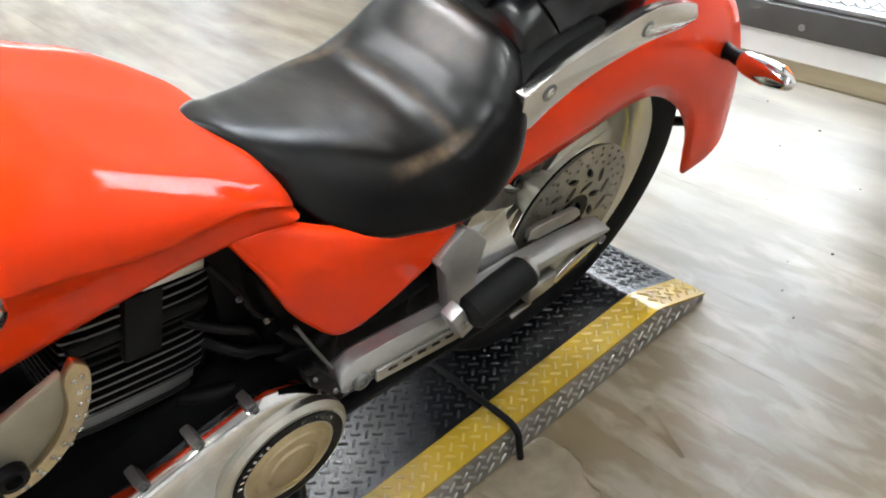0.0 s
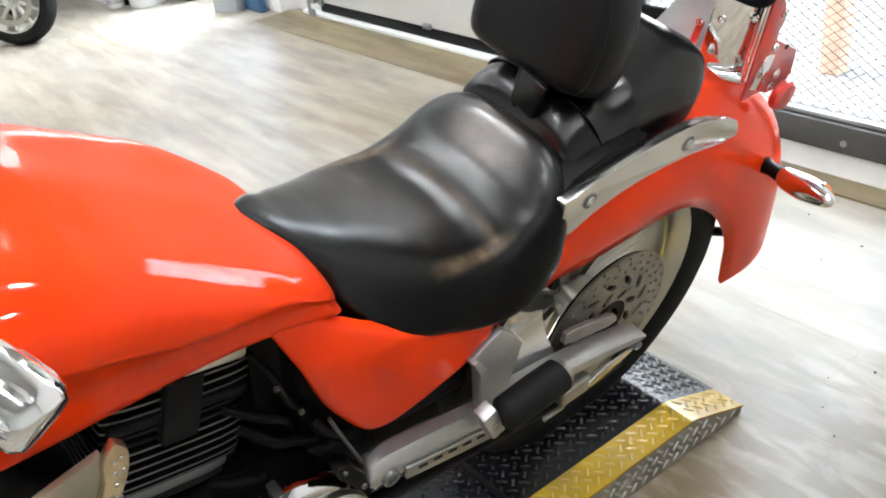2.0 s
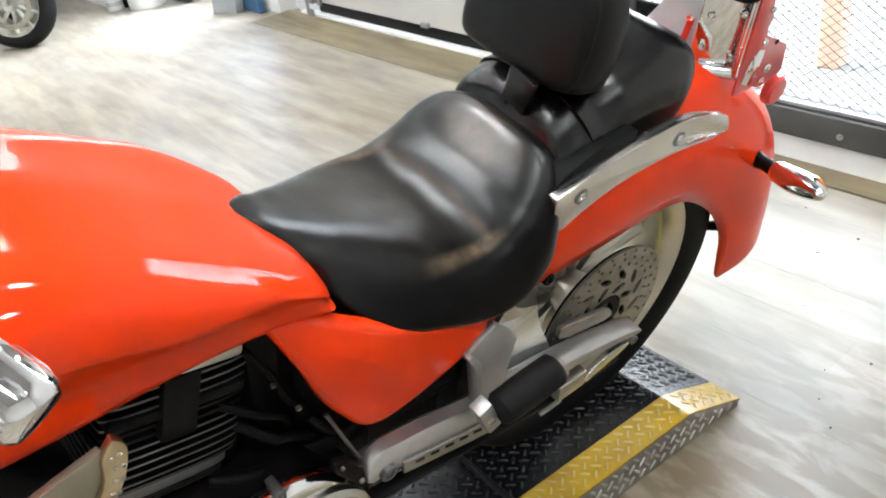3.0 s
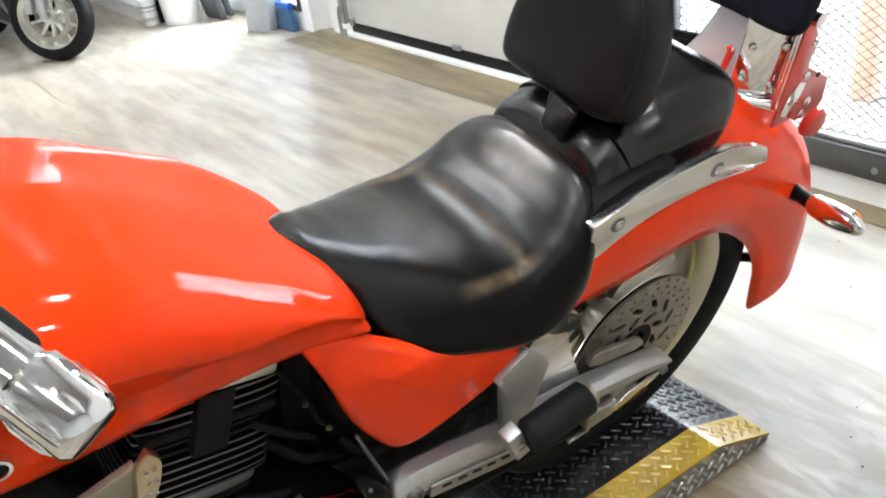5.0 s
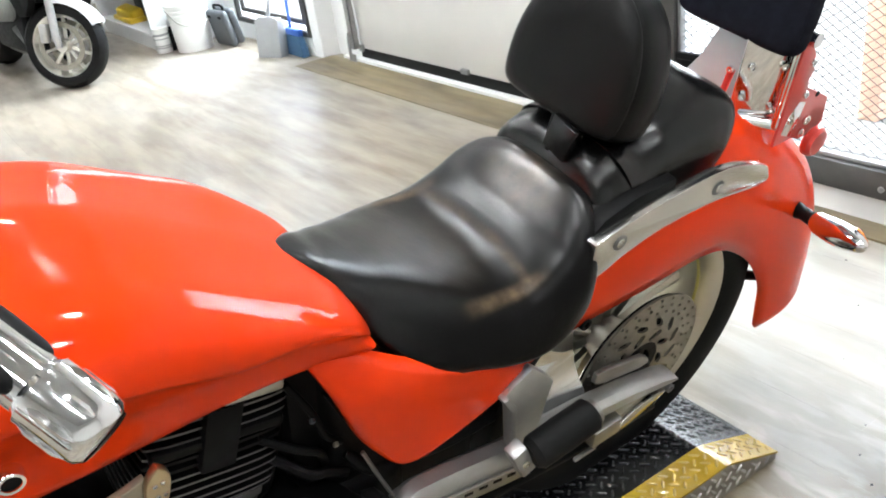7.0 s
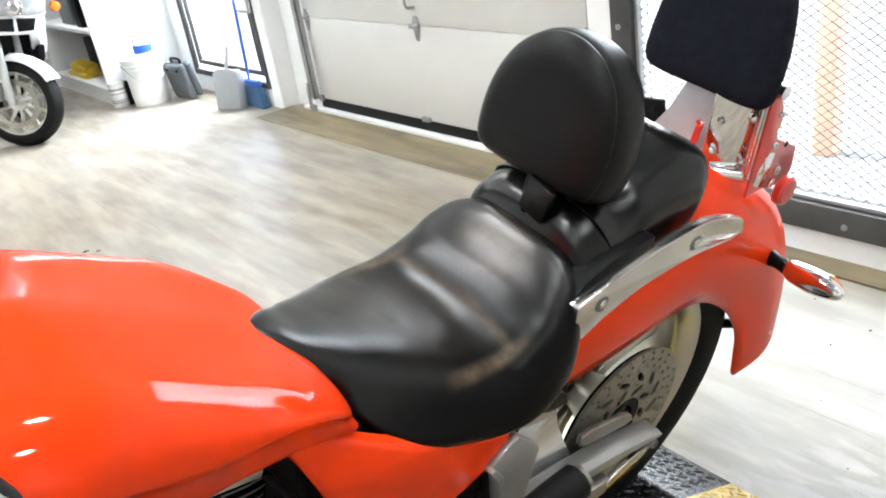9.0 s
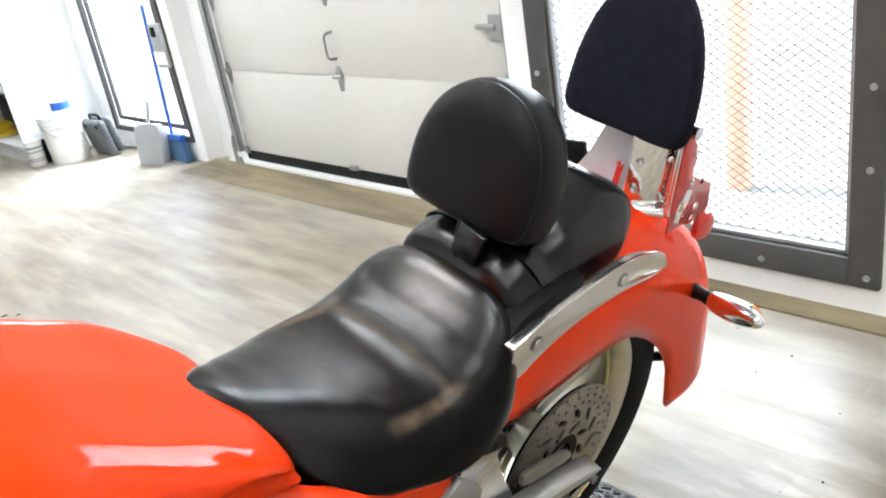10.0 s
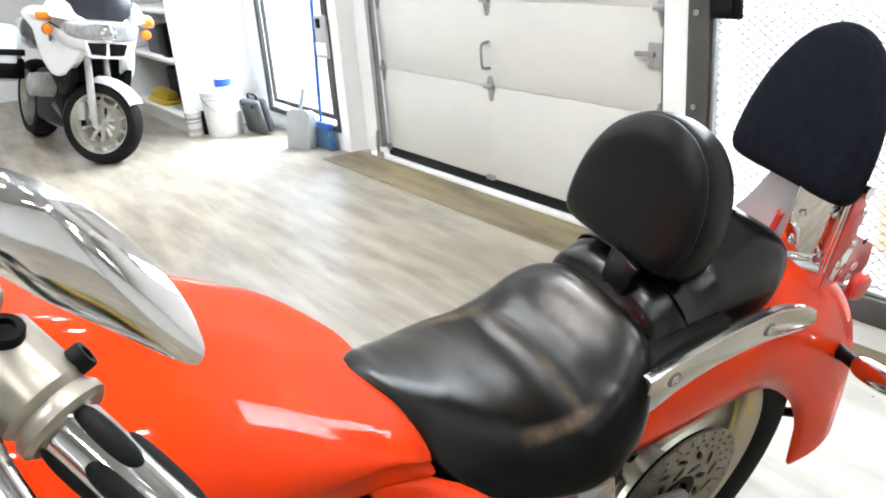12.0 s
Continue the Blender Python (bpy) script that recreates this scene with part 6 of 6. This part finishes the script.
# ---- shelf unit and the things along the outer wall ----
SHX, SHY0, SHY1 = 0.855, 5.30, 6.75
shelf = part("shelf_unit", box(FAR_X - 0.022, FAR_X - 0.002, SHY0, SHY1, 0.0, 2.0), WHITEWALL)
tagged(shelf, "open white wooden shelf unit, half full of workshop things", "shelf")
for y in (SHY0, SHY1 - 0.03):
    part("side_panel", box(SHX, FAR_X - 0.024, y, y + 0.03, 0.0, 2.0, 0.003), WHITEWALL, shelf)
for z in (0.10, 0.522, 0.890, 1.30, 1.97):
    part("shelf_board", box(SHX + 0.005, FAR_X - 0.024, SHY0 + 0.032, SHY1 - 0.032, z, z + 0.025, 0.002), WHITEWALL, shelf)
part("kickboard", box(SHX + 0.02, SHX + 0.04, SHY0 + 0.032, SHY1 - 0.032, 0.0, 0.098), WHITEWALL, shelf)


def squat_box(name, x0, x1, y0, y1, z0, z1, mat, label, cat):
    return tagged(part(name, box(x0, x1, y0, y1, z0, z1, 0.012, 3), mat), label, cat)


ys = part("storage_tray", joined(box(0.89, 1.04, 5.96, 6.42, 0.127, 0.165, 0.01), moved(box(-0.06, 0.06, -0.13, 0.13, 0, 0.08, 0.025, 3), pose(0.965, 6.14, 0.158, 8, -10, 10))), YELLOWTOY)
tagged(ys, "yellow plastic tool tray on the lower shelf", "tray")
squat_box("tool_bag", 1.06, 1.24, 5.98, 6.32, 0.1255, 0.40, BLACKPLASTIC, "black tool bag on the lower shelf", "bag")
squat_box("black_box", 0.90, 1.06, 5.62, 5.76, 0.547, 0.80, BLACKPLASTIC, "black upright box on the middle shelf", "box")
squat_box("small_box", 1.15, 1.30, 5.40, 5.55, 0.547, 0.62, GREYPAN, "small grey box on the shelf", "box")
squat_box("green_canister", 0.92, 1.02, 5.38, 5.50, 0.915, 1.10, GREEN, "green plastic canister on the upper shelf", "canister")
squat_box("grey_carton", 0.92, 1.15, 5.88, 6.2, 0.547, 0.76, GREYCASE, "grey carton on the shelf", "carton")

can = part("paint_can", revolve([(0, 0.0), (0.055, 0.0), (0.057, 0.004), (0.057, 0.17), (0.060, 0.174), (0.060, 0.182), (0.05, 0.184), (0.048, 0.176), (0, 0.176)], 32, "z"), WHITEPLASTIC)
can.matrix_world = pose(0.892, 5.232, 0)
tagged(can, "white paint can with a printed label", "paint can")
for z, w in ((0.125, 0.6), (0.10, 0.4), (0.05, 0.8), (0.035, 0.5)):
    part("label_bar", revolve([(0.0572, z), (0.0576, z), (0.0576, z + 0.008 + 0.008 * (z > 0.11)), (0.0572, z + 0.008 + 0.008 * (z > 0.11))], 32, "z", closed=True), GREYPAN, can)
tin = part("black_bottle", revolve([(0, 0), (0.03, 0), (0.032, 0.005), (0.032, 0.13), (0.015, 0.15), (0.015, 0.17), (0, 0.17)], 20, "z"), BLACKPLASTIC)
tin.matrix_world = pose(0.972, 5.225, 0)
tagged(tin, "small black bottle between can and bucket", "bottle")
bucket = part("bucket", revolve([(0, 0.0), (0.125, 0.0), (0.128, 0.006), (0.139, 0.255), (0.147, 0.257), (0.147, 0.266), (0.141, 0.268), (0.142, 0.285), (0.150, 0.287), (0.150, 0.296), (0.143, 0.298), (0.144, 0.318), (0.153, 0.320), (0.154, 0.340), (0.146, 0.345), (0, 0.346)], 40, "z"), WHITEPLASTIC)
bucket.matrix_world = pose(1.072, 5.07, 0)
tagged(bucket, "white plastic bucket with a lid", "bucket")
part("bail_handle", tube([(0.154, 0, 0.305), (0.12, -0.12, 0.22), (0, -0.165, 0.18), (-0.12, -0.12, 0.22), (-0.154, 0, 0.305)], 0.003, 8, 24), STEEL, bucket)
bot = part("spray_jug", revolve([(0, 0), (0.058, 0), (0.062, 0.01), (0.062, 0.13), (0.045, 0.16), (0.022, 0.175), (0.022, 0.20), (0, 0.20)], 28, "z"), WHITEPLASTIC)
bot.matrix_world = pose(1.092, 5.03, 0.346)
tagged(bot, "white plastic jug with a blue label on the bucket", "jug")
part("label_band", revolve([(0.0622, 0.02), (0.0632, 0.02), (0.0632, 0.075), (0.0622, 0.075)], 28, "z", closed=True), BLUE, bot, "blue label")
case = part("tool_case", joined(box(-0.13, 0.13, -0.055, -0.002, 0.0, 0.26, 0.025, 3), box(-0.13, 0.13, 0.002, 0.055, 0.0, 0.26, 0.025, 3)), GREYCASE)
case.matrix_world = pose(1.282, 4.885, 0.008, 9, 0, -84)
tagged(case, "dark grey plastic tool case leaning by the wall", "case")
part("handle", tube([(-0.06, 0, 0.255), (-0.055, 0, 0.285), (0.055, 0, 0.285), (0.06, 0, 0.255)], 0.009, 10, 16), BLACKPLASTIC, case)
for x in (-0.075, 0.075):
    part("latch", box(x - 0.018, x + 0.018, -0.062, 0.062, 0.21, 0.23, 0.004), BLACKPLASTIC, case)
pan = part("dustpan", joined(plate([(-0.10, 0.0), (0.10, 0.0), (0.088, 0.24), (0.06, 0.265), (-0.06, 0.265), (-0.088, 0.24)], -0.006, 0.006, 0.003), box(-0.099, -0.085, -0.005, 0.07, 0.005, 0.24, 0.003), box(0.085, 0.099, -0.005, 0.07, 0.005, 0.24, 0.003), box(-0.085, 0.085, -0.005, 0.06, 0.23, 0.255, 0.006)), GREYPAN)
pan.matrix_world = pose(1.250, 4.165, 0.003, -8, 0, -66)
tagged(pan, "grey plastic dustpan standing on its edge", "dustpan")
part("handle", tube([(0, 0.02, 0.25), (0.012, 0.03, 0.32), (0.02, 0.04, 0.40)], [0.012, 0.014, 0.010], 10, 12), GREYPAN, pan)
broom = part("broom", tube([(1.400, 4.09, 0.17), (1.418, 4.06, 0.75), (1.424, 4.05, 0.98)], 0.010, 10), BLUE)
tagged(broom, "blue broom leaning against the far window", "broom")
part("bristles", loft([[(1.398 + x * k, 4.06 + y * k, z) for x, y in ((-0.02, -0.11), (0.02, -0.11), (0.02, 0.11), (-0.02, 0.11))] for z, k in ((0.0, 1.25), (0.06, 1.15), (0.13, 0.95))]), BRISTLE, broom, "flagged blue bristles")
part("head", box(1.380, 1.418, 3.95, 4.17, 0.13, 0.175, 0.008), BLUE, broom)
mop = part("mop_head", box(1.414, 1.436, 3.885, 4.045, 0.60, 0.87, 0.010), GREYPAN)
tagged(mop, "grey mop frame hung on the window frame", "mop")
part("clip", box(1.402, 1.416, 3.95, 4.00, 0.79, 0.85, 0.006), BLACKPLASTIC, mop)
part("fringe", box(1.406, 1.415, 3.895, 4.035, 0.62, 0.70, 0.003), WHITEPLASTIC, mop)

# ---- specks of dirt on the floor ----
grit = bmesh.new()
for i, (x, y, r) in enumerate(((1.051, -0.144, 0.007), (0.93, -0.10, 0.005), (0.60, -0.42, 0.006), (0.43, -0.40, 0.004), (0.37, -0.46, 0.005), (0.86, -0.35, 0.004), (0.52, -0.36, 0.003), (1.12, 0.05, 0.005), (0.70, -0.2, 0.003), (-0.2, 2.6, 0.02), (-0.16, 2.55, 0.014))):
    b = bmesh.new()
    bmesh.ops.create_icosphere(b, subdivisions=1, radius=r * 0.6)
    for v in b.verts:
        v.co = Vector((v.co.x * 1.3, v.co.y, v.co.z * 0.25)) * (1 + 0.4 * noise.noise(v.co * 300 + Vector((i, 0, 0)))) + Vector((x, y, 0.0006))
    me = bpy.data.meshes.new("tmp")
    b.to_mesh(me)
    b.free()
    grit.from_mesh(me)
tagged(part("floor_grit", grit, RUBBER), "dark specks of dirt on the floor", "dirt", kind="stuff")

# ---- torn floor covering beside the ramp ----
tear = [(-0.36, -0.279), (-0.207, -0.279), (-0.189, -0.314), (-0.184, -0.344), (-0.197, -0.378), (-0.211, -0.404), (-0.222, -0.446), (-0.25, -0.47), (-0.30, -0.45), (-0.34, -0.38)]
rough_edge = []
for k, (x, y) in enumerate(catmull(tear, 60)):
    n = noise.noise(Vector((x * 55, y * 55, 1.5)))
    rough_edge.append((x + 0.006 * n, min(-0.279, y + 0.005 * noise.noise(Vector((x * 60, y * 60, 7.5))))))
tagged(part("torn_patch", plate(rough_edge, 0.0004, 0.0030, 0.0, "z"), SCREED, smooth=False), "torn patch of bare screed beside the ramp", "floor patch")
lip = [(x, y, 0.0034) for x, y in rough_edge if x > -0.235]
tagged(part("torn_edge", tube(lip, 0.0022, 6), FLOOR), "curled torn edge of the floor covering", "torn edge")
tagged(part("peeled_flap", loft([[(-0.043, -0.375, 0.0006), (-0.006, -0.386, 0.0075), (-0.006, -0.386, 0.0065), (-0.043, -0.375, 0.0)], [(-0.052, -0.44, 0.0006), (-0.034, -0.446, 0.0055), (-0.034, -0.446, 0.0045), (-0.052, -0.44, 0.0)], [(-0.067, -0.499, 0.0006), (-0.061, -0.503, 0.002), (-0.061, -0.503, 0.001), (-0.067, -0.499, 0.0)]]), FLOOR), "peeled flap of pale floor covering", "floor flap")

# ---- floor boards, last ----
floor_ob = bpy.data.objects["floor"]
BW, BL = 0.152, 1.22
board_me = {}


def board_mesh(x0, x1, y0, y1):
    key = (round(x1 - x0, 3), round(y1 - y0, 3))
    if key not in board_me:
        b = box(0, x1 - x0 - 0.0003, 0, y1 - y0 - 0.0003, -0.004, 0.0, 0.0)
        me = bpy.data.meshes.new("floor_board")
        b.to_mesh(me)
        b.free()
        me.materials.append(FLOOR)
        board_me[key] = me
    return board_me[key]


random.seed(5)
nx = int((WALL_X - 0.11 + 1.4) / BW)
for i in range(nx):
    x0 = WALL_X - 0.11 - (i + 1) * BW
    y = -1.9 - random.random() * BL
    while y < 7.4:
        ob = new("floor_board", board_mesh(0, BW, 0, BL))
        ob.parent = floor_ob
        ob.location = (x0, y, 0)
        y += BL
